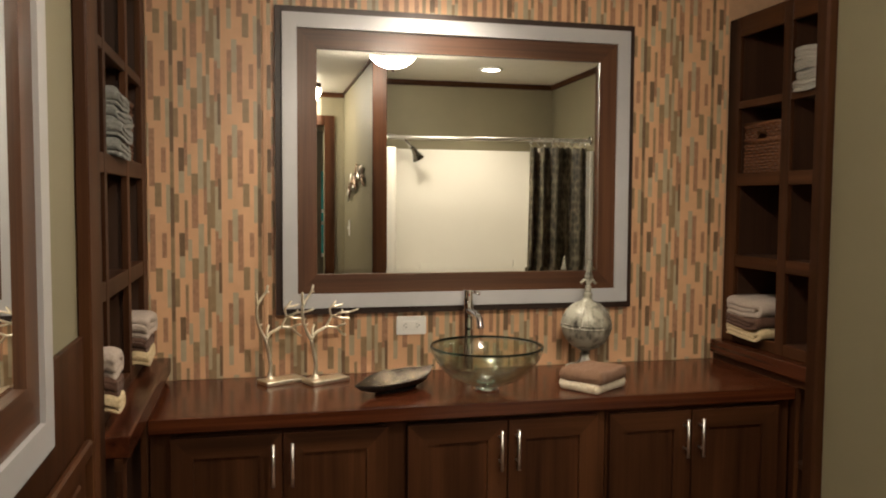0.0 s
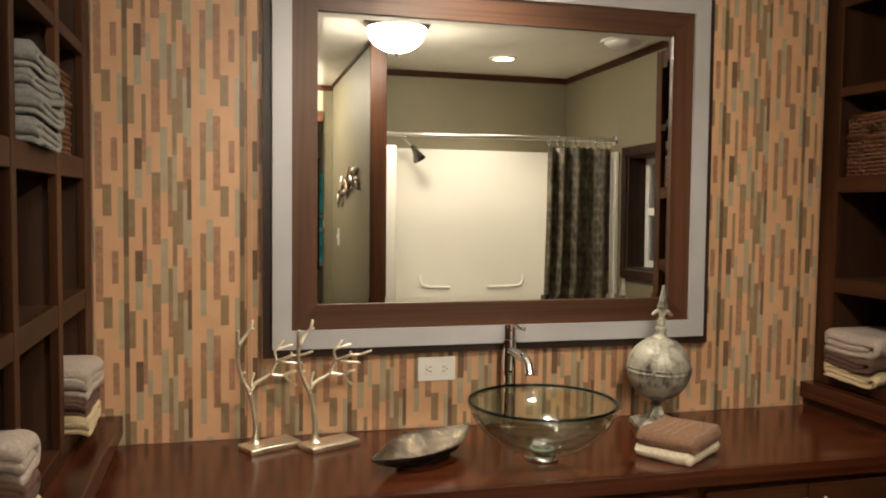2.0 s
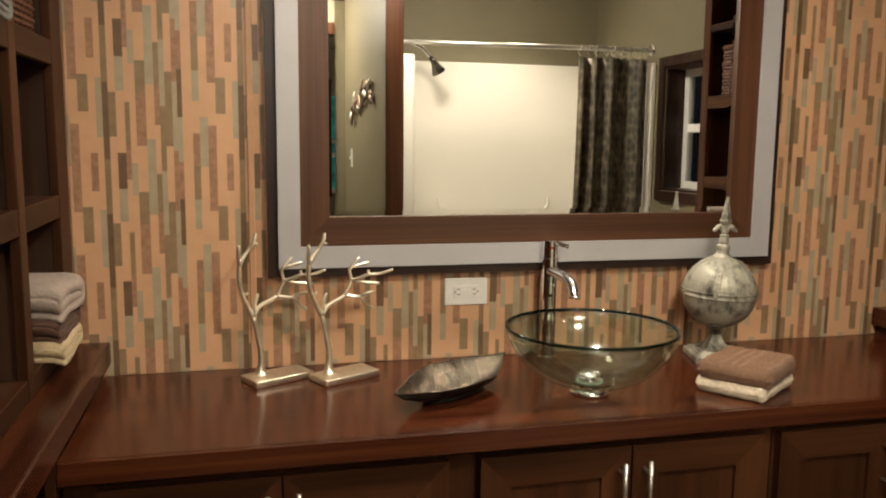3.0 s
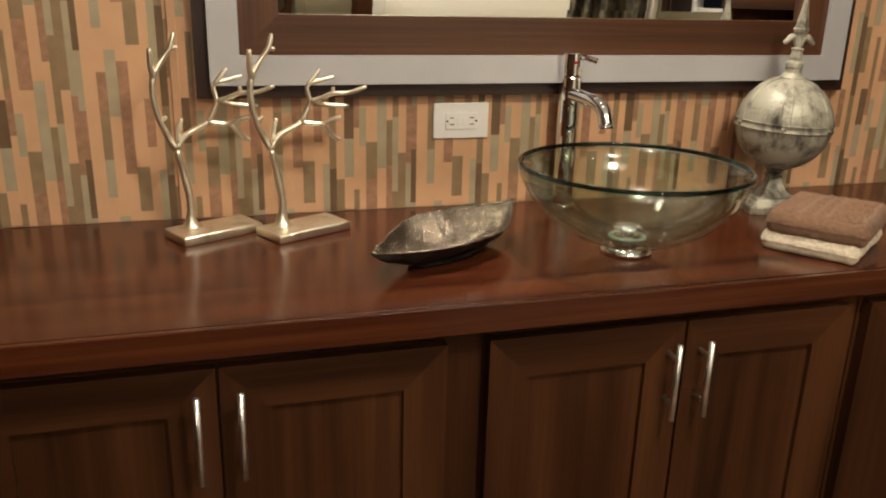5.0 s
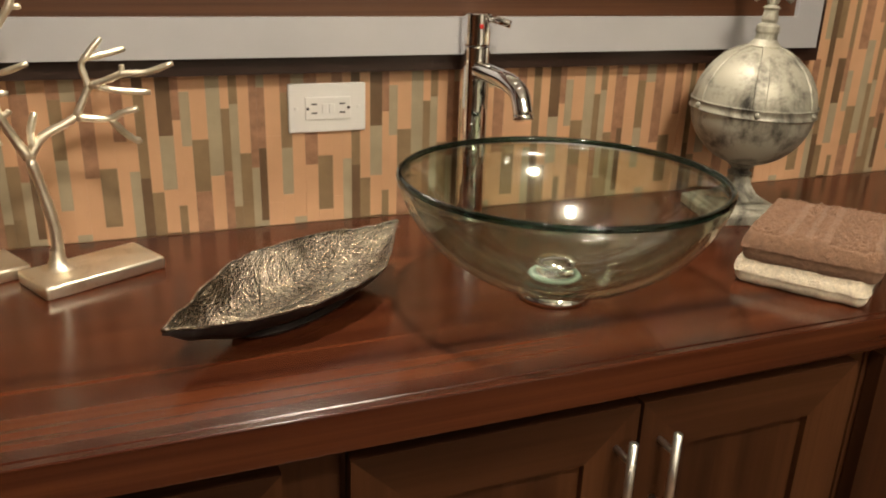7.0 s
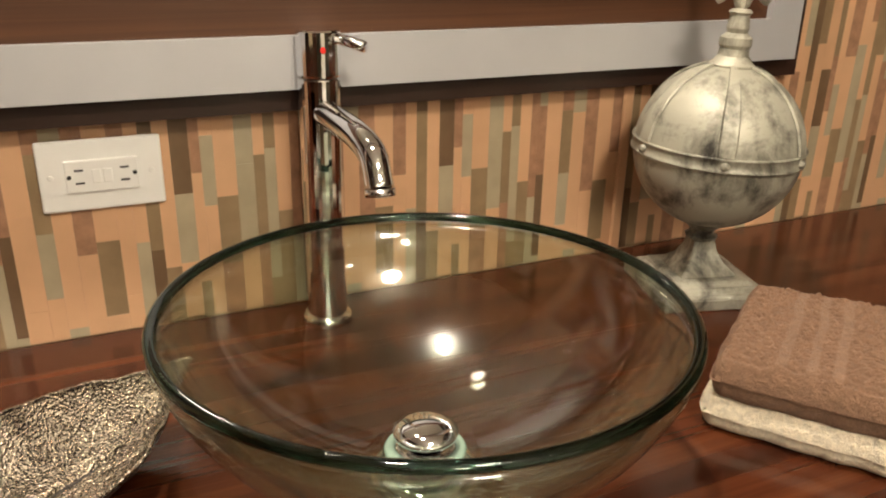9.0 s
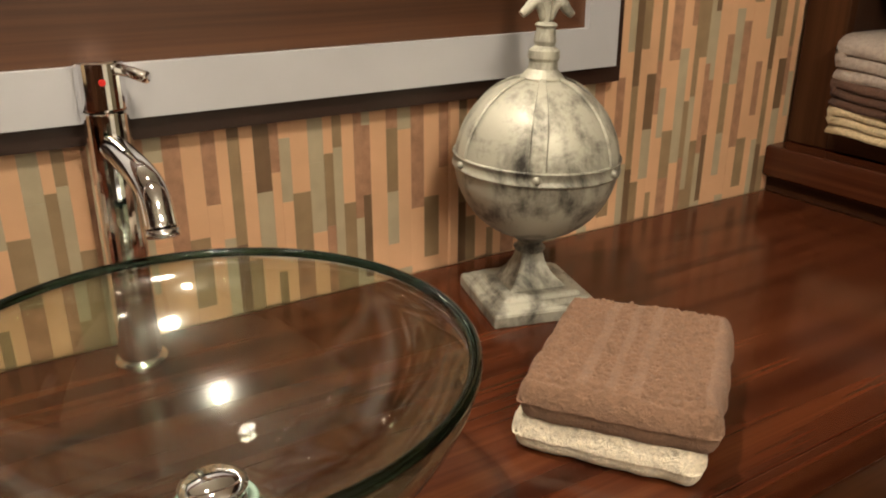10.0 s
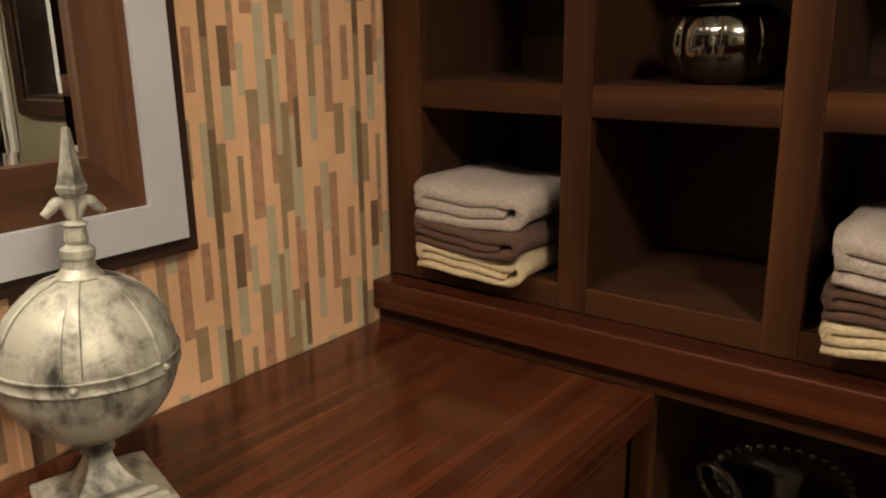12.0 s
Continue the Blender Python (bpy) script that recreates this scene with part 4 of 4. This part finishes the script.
# ---- ball finial ----
def ball_finial():
    f = empty("finial_ornament", "weathered silver ball finial on a square stepped base", "ornament")

    def square(name, rows, lab=""):
        bm, rings = bmesh.new(), []
        for h, z in rows:
            rings.append([bm.verts.new((sx * h, sy * h, z)) for sx, sy in ((-1, -1), (1, -1), (1, 1), (-1, 1))])
        for a, b in zip(rings, rings[1:]):
            for i in range(4):
                bm.faces.new((a[i], a[(i + 1) % 4], b[(i + 1) % 4], b[i]))
        bm.faces.new(rings[0][::-1]), bm.faces.new(rings[-1])
        bmesh.ops.bevel(bm, geom=list(bm.edges), offset=0.0012, segments=2, affect="EDGES")
        return part(name, bm, ornament, f, lab)
    square("base", [(0.0665, 0.0), (0.0665, 0.0145), (0.064, 0.0175), (0.058, 0.0178), (0.0555, 0.0225), (0.049, 0.0230), (0.0465, 0.0275), (0.040, 0.0285)])
    square("pedestal", [(0.036, 0.029), (0.031, 0.033), (0.0215, 0.043), (0.0155, 0.055), (0.0125, 0.068)])
    part("neck", lathe([(0.0, 0.0685), (0.018, 0.0685), (0.0195, 0.072), (0.0145, 0.075), (0.0150, 0.080), (0.022, 0.086), (0.026, 0.0885), (0.0, 0.089)], 28), ornament, f)
    R, ZC = 0.0955, 0.181
    body = part("ball", lathe([(0.016, ZC - R + 0.001)] + [(R * math.sin(a), ZC - R * math.cos(a)) for a in [0.2 + (math.pi - 0.4) * i / 30 for i in range(31)]] + [(0.016, ZC + R - 0.001)], 56), ornament, f, "", True)
    part("belt", lathe([(R - 0.001, ZC - 0.008), (R + 0.0022, ZC - 0.0085), (R + 0.0028, ZC - 0.006), (R + 0.0014, ZC - 0.005), (R + 0.0014, ZC + 0.005), (R + 0.0028, ZC + 0.006), (R + 0.0022, ZC + 0.0085), (R - 0.001, ZC + 0.008)], 56), ornament, body, "", True)
    for k in range(6):
        a = math.radians(60 * k + 8)
        pts = [((R + 0.0008) * math.sin(t) * math.cos(a), (R + 0.0008) * math.sin(t) * math.sin(a), ZC + (R + 0.0008) * math.cos(t)) for t in [0.2 + i * 0.085 for i in range(16)]]
        bm = bmesh.new()
        ring = []
        for i, p in enumerate(pts):
            hw = 0.0035 + 0.006 * min(1, i / 10)
            s = Vector((-math.sin(a), math.cos(a), 0)) * hw
            o = (Vector(p) - Vector((0, 0, ZC))).normalized() * 0.0022
            ring.append([bm.verts.new(Vector(p) - s), bm.verts.new(Vector(p) - s * 0.85 + o), bm.verts.new(Vector(p) + s * 0.85 + o), bm.verts.new(Vector(p) + s)])
        for r0, r1 in zip(ring, ring[1:]):
            for q in range(3):
                bm.faces.new((r0[q], r0[q + 1], r1[q + 1], r1[q]))
        part("strap", bm, ornament, body)
        part("rivet", lathe([(0.0, 0.0055), (0.0035, 0.0042), (0.005, 0.0)], 12), ornament, body, "", True).matrix_basis = Matrix.Translation(((R + 0.0016) * math.cos(a), (R + 0.0016) * math.sin(a), ZC)) @ pose(0, 0, 0, 0, 90, math.degrees(a))
    part("collar", lathe([(0.024, ZC + 0.0900), (0.025, ZC + 0.0945), (0.021, ZC + 0.099), (0.017, ZC + 0.104), (0.016, ZC + 0.112), (0.018, ZC + 0.116), (0.0175, ZC + 0.124), (0.011, ZC + 0.129), (0.0125, ZC + 0.134), (0.0105, ZC + 0.148), (0.013, ZC + 0.151), (0.010, ZC + 0.154), (0.0, ZC + 0.156)], 28), ornament, f)
    bm = bmesh.new()
    z0 = ZC + 0.153
    prof = [(0.006, 0), (0.0065, 0.012), (0.0085, 0.026), (0.013, 0.032), (0.014, 0.036), (0.0145, 0.0375), (0.0125, 0.041), (0.008, 0.066), (0.0045, 0.092), (0.0035, 0.100)]
    rings = [[bm.verts.new((h * 1.15 * sx, h * 1.15 * sy, z0 + z)) for sx, sy in ((-1, 0), (0, -1), (1, 0), (0, 1))] for h, z in prof]
    for a, b in zip(rings, rings[1:]):
        for i in range(4):
            bm.faces.new((a[i], a[(i + 1) % 4], b[(i + 1) % 4], b[i]))
    bm.faces.new(rings[-1])
    part("spear", bm, ornament, f)
    for sx in (-1, 1):
        pts = smooth_line([(sx * 0.004, 0, z0 + 0.004), (sx * 0.009, 0, z0 + 0.018), (sx * 0.016, 0, z0 + 0.0225), (sx * 0.023, 0, z0 + 0.015), (sx * 0.030, 0, z0 + 0.0085)], 5)
        part("scroll", tube(pts, [0.004 + 0.002 * math.sin(i / len(pts) * math.pi) for i in range(len(pts))], 10), ornament, f, "", True)
    lean = Matrix.Translation((0, 0, 0.07)) @ Matrix.Rotation(radians(1.9), 4, "Y") @ Matrix.Translation((0, 0, -0.07))
    for ob in f.children:
        if not ob.name.startswith(("base", "pedestal")):
            ob.matrix_basis = lean
    return f


finish(ball_finial(), pose(1.264, 2.848, 0.8803, 0, 0, -15.5))


# ---- towels ----
def flat_towel(name, label, w, d, h, mat, seed, group):
    """A thick folded towel lying flat, with smooth bands woven along it."""
    NX, NY = 210, 128
    bands = [(-1.0, -0.80), (-0.21, -0.10), (0.04, 0.14), (0.31, 0.42)]
    rn = random.Random(seed)
    ph = rn.uniform(0, 9)
    bm, tops, bots = bmesh.new(), [], []
    for i in range(NX + 1):
        a, b2 = [], []
        for j in range(NY + 1):
            u, v = 2 * i / NX - 1, 2 * j / NY - 1
            eu, ev = max(0, abs(u) - 0.86) / 0.14, max(0, abs(v) - 0.84) / 0.16
            e = min(1.0, math.sqrt(eu * eu + ev * ev))
            rnd = math.sqrt(max(0.0, 1 - e * e))
            smooth = any(q0 <= v <= q1 for q0, q1 in bands)
            pile = 0.0038 if smooth else 0.0003 + 0.0066 * abs(math.sin(45 * u + 1.6 * noise.noise(Vector((u * 7, v * 9, seed))))) * (0.75 + 0.5 * noise.noise(Vector((u * 12, v * 30, seed + 7)))) + 0.0016 * noise.noise(Vector((u * 40, v * 26, seed + 2)))
            sag = 0.0035 * noise.noise(Vector((u * 1.6 + ph, v * 1.4, 1.0))) - 0.004 * max(0, v) * max(0, u)
            x = w / 2 * u * (1 - 0.035 * ev * ev) + 0.003 * noise.noise(Vector((v * 4, ph, u)))
            y = d / 2 * v * (1 - 0.03 * eu * eu) + 0.003 * noise.noise(Vector((u * 4, ph + 3, v)))
            a.append(bm.verts.new((x, y, h * 0.5 + (h * 0.5 + sag) * rnd + pile * rnd ** 4)))
            b2.append(bm.verts.new((x * (1 - 0.02 * (1 - rnd)), y * (1 - 0.02 * (1 - rnd)), h * 0.5 - h * 0.5 * rnd)))
        tops.append(a), bots.append(b2)
    for i in range(NX):
        for j in range(NY):
            bm.faces.new((tops[i][j], tops[i + 1][j], tops[i + 1][j + 1], tops[i][j + 1]))
            bm.faces.new((bots[i][j], bots[i][j + 1], bots[i + 1][j + 1], bots[i + 1][j]))
    bmesh.ops.remove_doubles(bm, verts=bm.verts, dist=0.0004)
    return tagged(mesh_object(name, bm, mat, True), label, "towel", group)


finish(flat_towel("hand_towel", "cream terry hand towel folded flat on the counter", 0.200, 0.166, 0.034, towel_cream, 2, "folded towels on the counter"), pose(1.186, 2.597, 0.8803, 0, 0, 35.2))
finish(flat_towel("hand_towel", "brown terry hand towel with woven bands, folded on a cream one", 0.199, 0.170, 0.040, towel_brown, 5, "folded towels on the counter"), pose(1.189, 2.591, 0.9125, 0, 0, 36.7))


def folded_towel(w, depth, h, mat, seed, flip, label, group, over):
    """Three layers folded back and forth; the folds face -x, the width runs along y."""
    rn = random.Random(seed)
    th = h / 3.05
    p = []
    L = w / 2 - th * 0.55
    zc = [th * 0.5, th * 1.55, th * 2.6]
    dip = rn.uniform(0.006, 0.014)

    def lay(a, b, z, n=9):
        for i in range(n):
            t = i / (n - 1)
            y = a + (b - a) * t
            p.append((y, z - dip * (z / h) * (y / w + 0.5) + 0.0034 * math.sin(27 * y + seed) + 0.0016 * math.sin(61 * y + 2 * seed)))

    def turn(y, z0, z1, s):
        for k in range(1, 6):
            a = math.pi * k / 6
            p.append((y + s * (z1 - z0) / 2 * math.sin(a) * 1.1, (z0 + z1) / 2 - (z1 - z0) / 2 * math.cos(a)))
    lay(-L * 0.98, L, zc[0])
    turn(L, zc[0], zc[2], 1)
    lay(L, -L, zc[2])
    turn(-L, zc[2], zc[1] + th * 0.1, -1)
    lay(-L * 0.95, L * rn.uniform(0.84, 0.96), zc[1])
    if flip:
        p = [(-y, z) for y, z in p]
    bm, rows = bmesh.new(), []
    cuts = [(0.0, 0.35), (0.0025, 0.72), (0.007, 0.94), (0.014, 1.0)] + [(0.014 + (depth - 0.016) * (i / 10) ** 1.4, 1.0) for i in range(1, 10)] + [(depth, 0.6)]
    for k, (x, fr) in enumerate(cuts):
        wob = 0.0022 * noise.noise(Vector((x * 18, seed, 0)))
        sag = 0.011 * max(0.0, 1 - x / over) ** 1.6
        left, right = [], []
        for i, (y, z) in enumerate(p):
            a, b = p[max(i - 1, 0)], p[min(i + 1, len(p) - 1)]
            d = Vector((b[0] - a[0], b[1] - a[1])).normalized()
            nrm = Vector((-d.y, d.x))
            t2 = th * 0.545 * fr * (1 + 0.10 * noise.noise(Vector((y * 60, z * 60, x * 40 + seed)))) * (0.55 if i in (0, len(p) - 1) else 1)
            xx = x + 0.0025 * noise.noise(Vector((y * 25, z * 40, seed + 5))) * (1 if k == 0 else 0)
            left.append((xx, y + nrm.x * t2 + wob, max(0.0005, z + nrm.y * t2 + wob * 0.3) - sag))
            right.append((xx, y - nrm.x * t2 + wob, max(0.0005, z - nrm.y * t2 + wob * 0.3) - sag))
        rows.append([bm.verts.new(q) for q in left + right[::-1]])
    k = len(rows[0])
    for a, b in zip(rows, rows[1:]):
        for i in range(k):
            bm.faces.new((a[i], a[(i + 1) % k], b[(i + 1) % k], b[i]))
    m = len(p)
    for r, rev in ((rows[0], False), (rows[-1], True)):
        for i in range(m - 1):
            f = (r[i], r[i + 1], r[k - 2 - i], r[k - 1 - i])
            bm.faces.new(f[::-1] if rev else f)
    bmesh.ops.recalc_face_normals(bm, faces=bm.faces)
    return tagged(mesh_object("folded_towel", bm, mat, True), label, "towel", group)


def towel_stack(x, y, z, w, side, heaps, seed, over, depth=0.25):
    """side 1: the folds face -x; side -1: they face +x."""
    for i, (mat, h, nm) in enumerate(heaps):
        t = folded_towel(w * random.Random(seed + i).uniform(0.975, 1.0), depth, h, mat, seed + i, True, nm + " terry towel folded in a cubby", "towels in the cubby shelves", over)
        finish(t, pose(x + 0.004 * math.sin(seed + i * 2.1) * side, y + 0.004 * math.cos(seed * 1.3 + i), z, 0, 0, (0 if side > 0 else 180) + 2.2 * math.sin(seed * 2.3 + i * 4.1)))
        z += h * 0.965


TRIO = [(towel_yellow, 0.045, "straw yellow"), (towel_dark, 0.045, "cocoa brown"), (towel_lilac, 0.062, "mauve grey")]
QUAD = [(towel_slate, 0.048, "slate grey"), (towel_slate, 0.045, "slate grey"), (towel_slate, 0.045, "slate grey"), (towel_slate, 0.05, "slate grey")]
QUAD2 = [(towel_stone, 0.036, "stone grey"), (towel_stone, 0.040, "stone grey"), (towel_stone, 0.036, "stone grey"), (towel_stone, 0.042, "stone grey")]
towel_stack(1.905, 2.806, 1.0075, 0.215, 1, TRIO, 3, 0.034)
towel_stack(1.905, 2.138, 1.0075, 0.21, 1, TRIO, 14, 0.034)
towel_stack(1.930, 2.458, 1.9465, 0.21, 1, QUAD2, 25, 0.012)
towel_stack(-0.312, 2.765, 1.0075, 0.22, -1, TRIO, 31, 0.032)
towel_stack(-0.312, 2.118, 1.0075, 0.108, -1, TRIO, 42, 0.032)
towel_stack(-0.330, 2.40, 1.6570, 0.24, -1, QUAD, 53, 0.016)


# ---- baskets, vase, glassware ----
def basket(label):
    """Woven box, 0.22 wide along y, 0.23 deep along x from the origin, open at the top."""
    b = empty("wicker_basket", label, "basket", "wicker baskets in the cubby shelves")
    W, D, H = 0.222, 0.22, 0.19
    rows = 15

    def wall(p0, p1, normal, hole):
        side = None
        ln = (p1 - p0).length
        cols = int(ln / 0.016)
        for r in range(rows):
            z = 0.006 + r * H / rows
            pts = []
            for i in range(cols * 4 + 1):
                t = i / (cols * 4)
                o = 0.0028 * math.sin(math.pi * (i / 4 + r))
                pts.append(p0 + (p1 - p0) * t + normal * o + Vector((0, 0, z)))
            if hole and rows - 5 <= r < rows - 2:
                k = len(pts)
                part("strand", tube(pts[:int(k * 0.36)], 0.0060, 5), wicker, side)
                part("strand", tube(pts[int(k * 0.64):], 0.0060, 5), wicker, side)
            elif side is None:
                side = part("woven_side", tube(pts, 0.0060, 5), wicker, b)
            else:
                part("strand", tube(pts, 0.0060, 5), wicker, side)
        for i in range(cols + 1):
            t = i / cols
            q = p0 + (p1 - p0) * t
            if not (hole and 0.36 < t < 0.64):
                part("stake", tube([q + Vector((0, 0, 0.001)), q + Vector((0, 0, H))], 0.0028, 5), wicker, side)
    A, B, C2, D2 = Vector((0, -W / 2, 0)), Vector((0, W / 2, 0)), Vector((D, W / 2, 0)), Vector((D, -W / 2, 0))
    wall(A, B, Vector((-1, 0, 0)), True), wall(B, C2, Vector((0, 1, 0)), False), wall(C2, D2, Vector((1, 0, 0)), False), wall(D2, A, Vector((0, -1, 0)), False)
    for z in (H + 0.002, H * 0.66):
        part("band", tube([A + Vector((-0.003, 0, z)), B + Vector((-0.003, 0, z)), C2 + Vector((0, 0, z)), D2 + Vector((0, 0, z)), A + Vector((-0.003, 0, z))], 0.008, 7), wicker, b, "", True)
    part("bottom", box(0.002, D - 0.002, -W / 2 + 0.002, W / 2 - 0.002, 0.0005, 0.008), wicker, b)
    return b


bk = basket("reddish brown woven wicker basket with a hand hole")
finish(bk, pose(1.972, 2.793, 1.6565))
copy_thing(bk, pose(1.972, 2.09, 1.6565))
copy_thing(bk, pose(-0.378, 2.746, 1.6565, 0, 0, 180))

vase = empty("ribbed_vase", "dark mirror-finish lobed round vase in a cubby", "vase")
bm, NA, NR = bmesh.new(), 120, 26
prof = [(0.052, 0.0), (0.062, 0.002), (0.078, 0.016), (0.090, 0.036), (0.094, 0.056), (0.091, 0.076), (0.082, 0.094), (0.069, 0.106), (0.060, 0.110), (0.056, 0.108), (0.066, 0.098), (0.076, 0.080), (0.080, 0.056), (0.074, 0.030), (0.055, 0.012), (0.0, 0.010)]
rings = []
for r, z in prof:
    if r == 0:
        rings.append([bm.verts.new((0, 0, z))] * NA)
    else:
        rings.append([bm.verts.new(((r * (1 - 0.07 * (1 - abs(math.sin(5 * 2 * math.pi * i / NA))) ** 3 * min(1, (r - 0.05) * 40))) * math.cos(2 * math.pi * i / NA),
                                    (r * (1 - 0.07 * (1 - abs(math.sin(5 * 2 * math.pi * i / NA))) ** 3 * min(1, (r - 0.05) * 40))) * math.sin(2 * math.pi * i / NA), z)) for i in range(NA)])
for a, b in zip(rings, rings[1:]):
    for i in range(NA):
        j = (i + 1) % NA
        f = [a[i], a[j]] + ([b[j], b[i]] if b[i] is not b[j] else [b[0]])
        bm.faces.new(f)
bm.faces.new(rings[0][::-1])
bmesh.ops.recalc_face_normals(bm, faces=bm.faces)
part("body", bm, gun_chrome, vase, "", True)
part("rim", lathe([(0.0585 + 0.0032 * math.cos(a), 0.110 + 0.003 * math.sin(a)) for a in [i * math.pi / 4 for i in range(8)]], 60, close=True), gun_chrome, vase, "", True)
finish(vase, pose(2.082, 2.445, 1.3235, 0, 0, 12))

dish_glass = sheet_glass("clear_cut_glass", (0.90, 0.92, 0.91))
gbowl = empty("glass_dish", "clear cut-glass dish with beaded rim and looped handle, in a cubby", "dish")
part("bowl", lathe([(0.0, 0.0), (0.045, 0.0), (0.05, 0.006), (0.070, 0.03), (0.092, 0.066), (0.104, 0.088), (0.101, 0.090), (0.088, 0.068), (0.066, 0.034), (0.044, 0.012), (0.0, 0.010)], 48), dish_glass, gbowl, "", True)
for i in range(30):
    a = 2 * math.pi * i / 30
    part("bead", lathe([(0.0, -0.006), (0.0042, -0.0042), (0.006, 0.0), (0.0042, 0.0042), (0.0, 0.006)], 8), clear_glass, gbowl, "", True).matrix_basis = pose(0.1025 * math.cos(a), 0.1025 * math.sin(a), 0.0955)
for i in range(8):
    a = 2 * math.pi * i / 8
    part("flower_cut", lathe([(0.0, 0.004), (0.006, 0.003), (0.009, 0.0)], 10), clear_glass, gbowl, "", True).matrix_basis = pose(0.022 * math.cos(a), 0.022 * math.sin(a), 0.0105)
loop = [(-0.085, 0.062 + 0.030 * math.cos(a), 0.098 + 0.040 * math.sin(a)) for a in [i * math.pi / 14 for i in range(29)]]
handle = part("handle", tube([(x - 0.25 * (z - 0.098), y + 0.012 + 0.35 * (z - 0.098), z) for x, y, z in loop], 0.0042, 8), clear_glass, gbowl, "thin looped glass handle", True)
part("web", tube([(-0.083, 0.073, 0.097), (-0.0855, 0.0735, 0.0975)], [0.027, 0.027], 24), dish_glass, handle)
finish(gbowl, pose(2.10, 2.305, 0.6005))


# ---- stick mosaic ----
SHEET = 0.305


def stick_sheet():
    """One interlocking mosaic sheet: columns (offset, width) with their sticks (offset, length, colour)."""
    rng = random.Random(23)
    widths = [0.011, 0.0135, 0.016, 0.019, 0.0225]
    cols, x = [], 0.0
    while SHEET - x > 0.034:
        w = rng.choice(widths)
        cols.append((x, w))
        x += w
    cols += [(x, (SHEET - x) / 2), (x + (SHEET - x) / 2, (SHEET - x) / 2)]
    sheet = []
    for x, w in cols:
        k = rng.choice((3, 3, 4)) if w > 0.014 else rng.choice((2, 3, 3))
        cuts = [rng.uniform(0.7, 1.4) for _ in range(k)]
        total, z = sum(cuts), rng.random() * SHEET
        sticks, last = [], -1
        for q in cuts:
            ln = q / total * SHEET
            odds = [0.39, 0.18, 0.27, 0.07, 0.15] if w > 0.0145 else [0.34, 0.14, 0.22, 0.17, 0.13]
            for z2, ln2, c2 in (sheet[-1][2] if sheet else []):
                gap = (z + ln / 2 - z2 - ln2 / 2 + SHEET / 2) % SHEET - SHEET / 2
                if abs(gap) < (ln + ln2) * 0.42:
                    odds[c2] *= 1.0 if c2 == 0 else 0.4
                    if c2 > 1:
                        odds[2], odds[3], odds[4] = odds[2] * 0.75, odds[3] * 0.5, odds[4] * 0.8
            if last > 0:
                odds[last] = 0.0
            c = rng.choices(range(5), odds)[0]
            sticks.append((z, ln, c))
            z, last = z + ln, c
        sheet.append((x, w, sticks))
    return sheet


def stick_data():
    rng = random.Random(7)
    rows, low, high, left, right = [], 0.8805, Z_C - 0.002, X_L + 0.004, SHELF_R - 0.004
    for n in range(-1, 9):
        for dx, w, sticks in stick_sheet():
            x0, x1 = max(left, left - 0.09 + n * SHEET + dx), min(right, left - 0.09 + n * SHEET + dx + w - 0.00008)
            if x1 - x0 < 0.003:
                continue
            for m in range(1, 9):
                for z, ln, c in sticks:
                    z0, z1 = max(low, m * SHEET + z), min(high, m * SHEET + z + ln - 0.00008)
                    if z1 - z0 > 0.004:
                        rows.append((x0, x1, z0, z1, rng.uniform(0.0038, 0.0042), c))
    return rows


near, rest = [], []
for r in stick_data():
    (near if 0.15 < (r[0] + r[1]) / 2 < 1.55 and r[3] < 1.16 and len(near) < 300 else rest).append(r)
verts, faces, mats = [], [], []
for x0, x1, z0, z1, d, c in rest:
    k = len(verts)
    y = Y_W - d
    verts += [(x0, y, z0), (x1, y, z0), (x1, y, z1), (x0, y, z1), (x0, Y_W + 0.002, z0), (x1, Y_W + 0.002, z0), (x1, Y_W + 0.002, z1), (x0, Y_W + 0.002, z1)]
    faces += [(k, k + 1, k + 2, k + 3), (k, k + 4, k + 5, k + 1), (k + 1, k + 5, k + 6, k + 2), (k + 2, k + 6, k + 7, k + 3), (k + 3, k + 7, k + 4, k)]
    mats += [c] * 5
me = bpy.data.meshes.new("mosaic_sticks")
me.from_pydata(verts, [], faces)
for m in STICKS:
    me.materials.append(m)
me.polygons.foreach_set("material_index", mats)
ob = new("mosaic_sticks", me)
ob.parent = wall_n
tagged(ob, "narrow vertical mosaic sticks in peach, sage and brown", "", "", "stuff")
for x0, x1, z0, z1, d, c in near:
    me = bpy.data.meshes.new("mosaic_stick")
    y, e = Y_W - d, 0.00012
    me.from_pydata([(x0 + e, y, z0 + e), (x1 - e, y, z0 + e), (x1 - e, y, z1 - e), (x0 + e, y, z1 - e), (x0, y + e, z0), (x1, y + e, z0), (x1, y + e, z1), (x0, y + e, z1),
                    (x0, Y_W + 0.002, z0), (x1, Y_W + 0.002, z0), (x1, Y_W + 0.002, z1), (x0, Y_W + 0.002, z1)], [],
                   [(0, 1, 2, 3)] + [(i, i + 4, (i + 1) % 4 + 4, (i + 1) % 4) for i in range(4)] + [(i + 4, i + 8, (i + 1) % 4 + 8, (i + 1) % 4 + 4) for i in range(4)])
    me.materials.append(STICKS[c])
    new("mosaic_stick", me).parent = wall_n
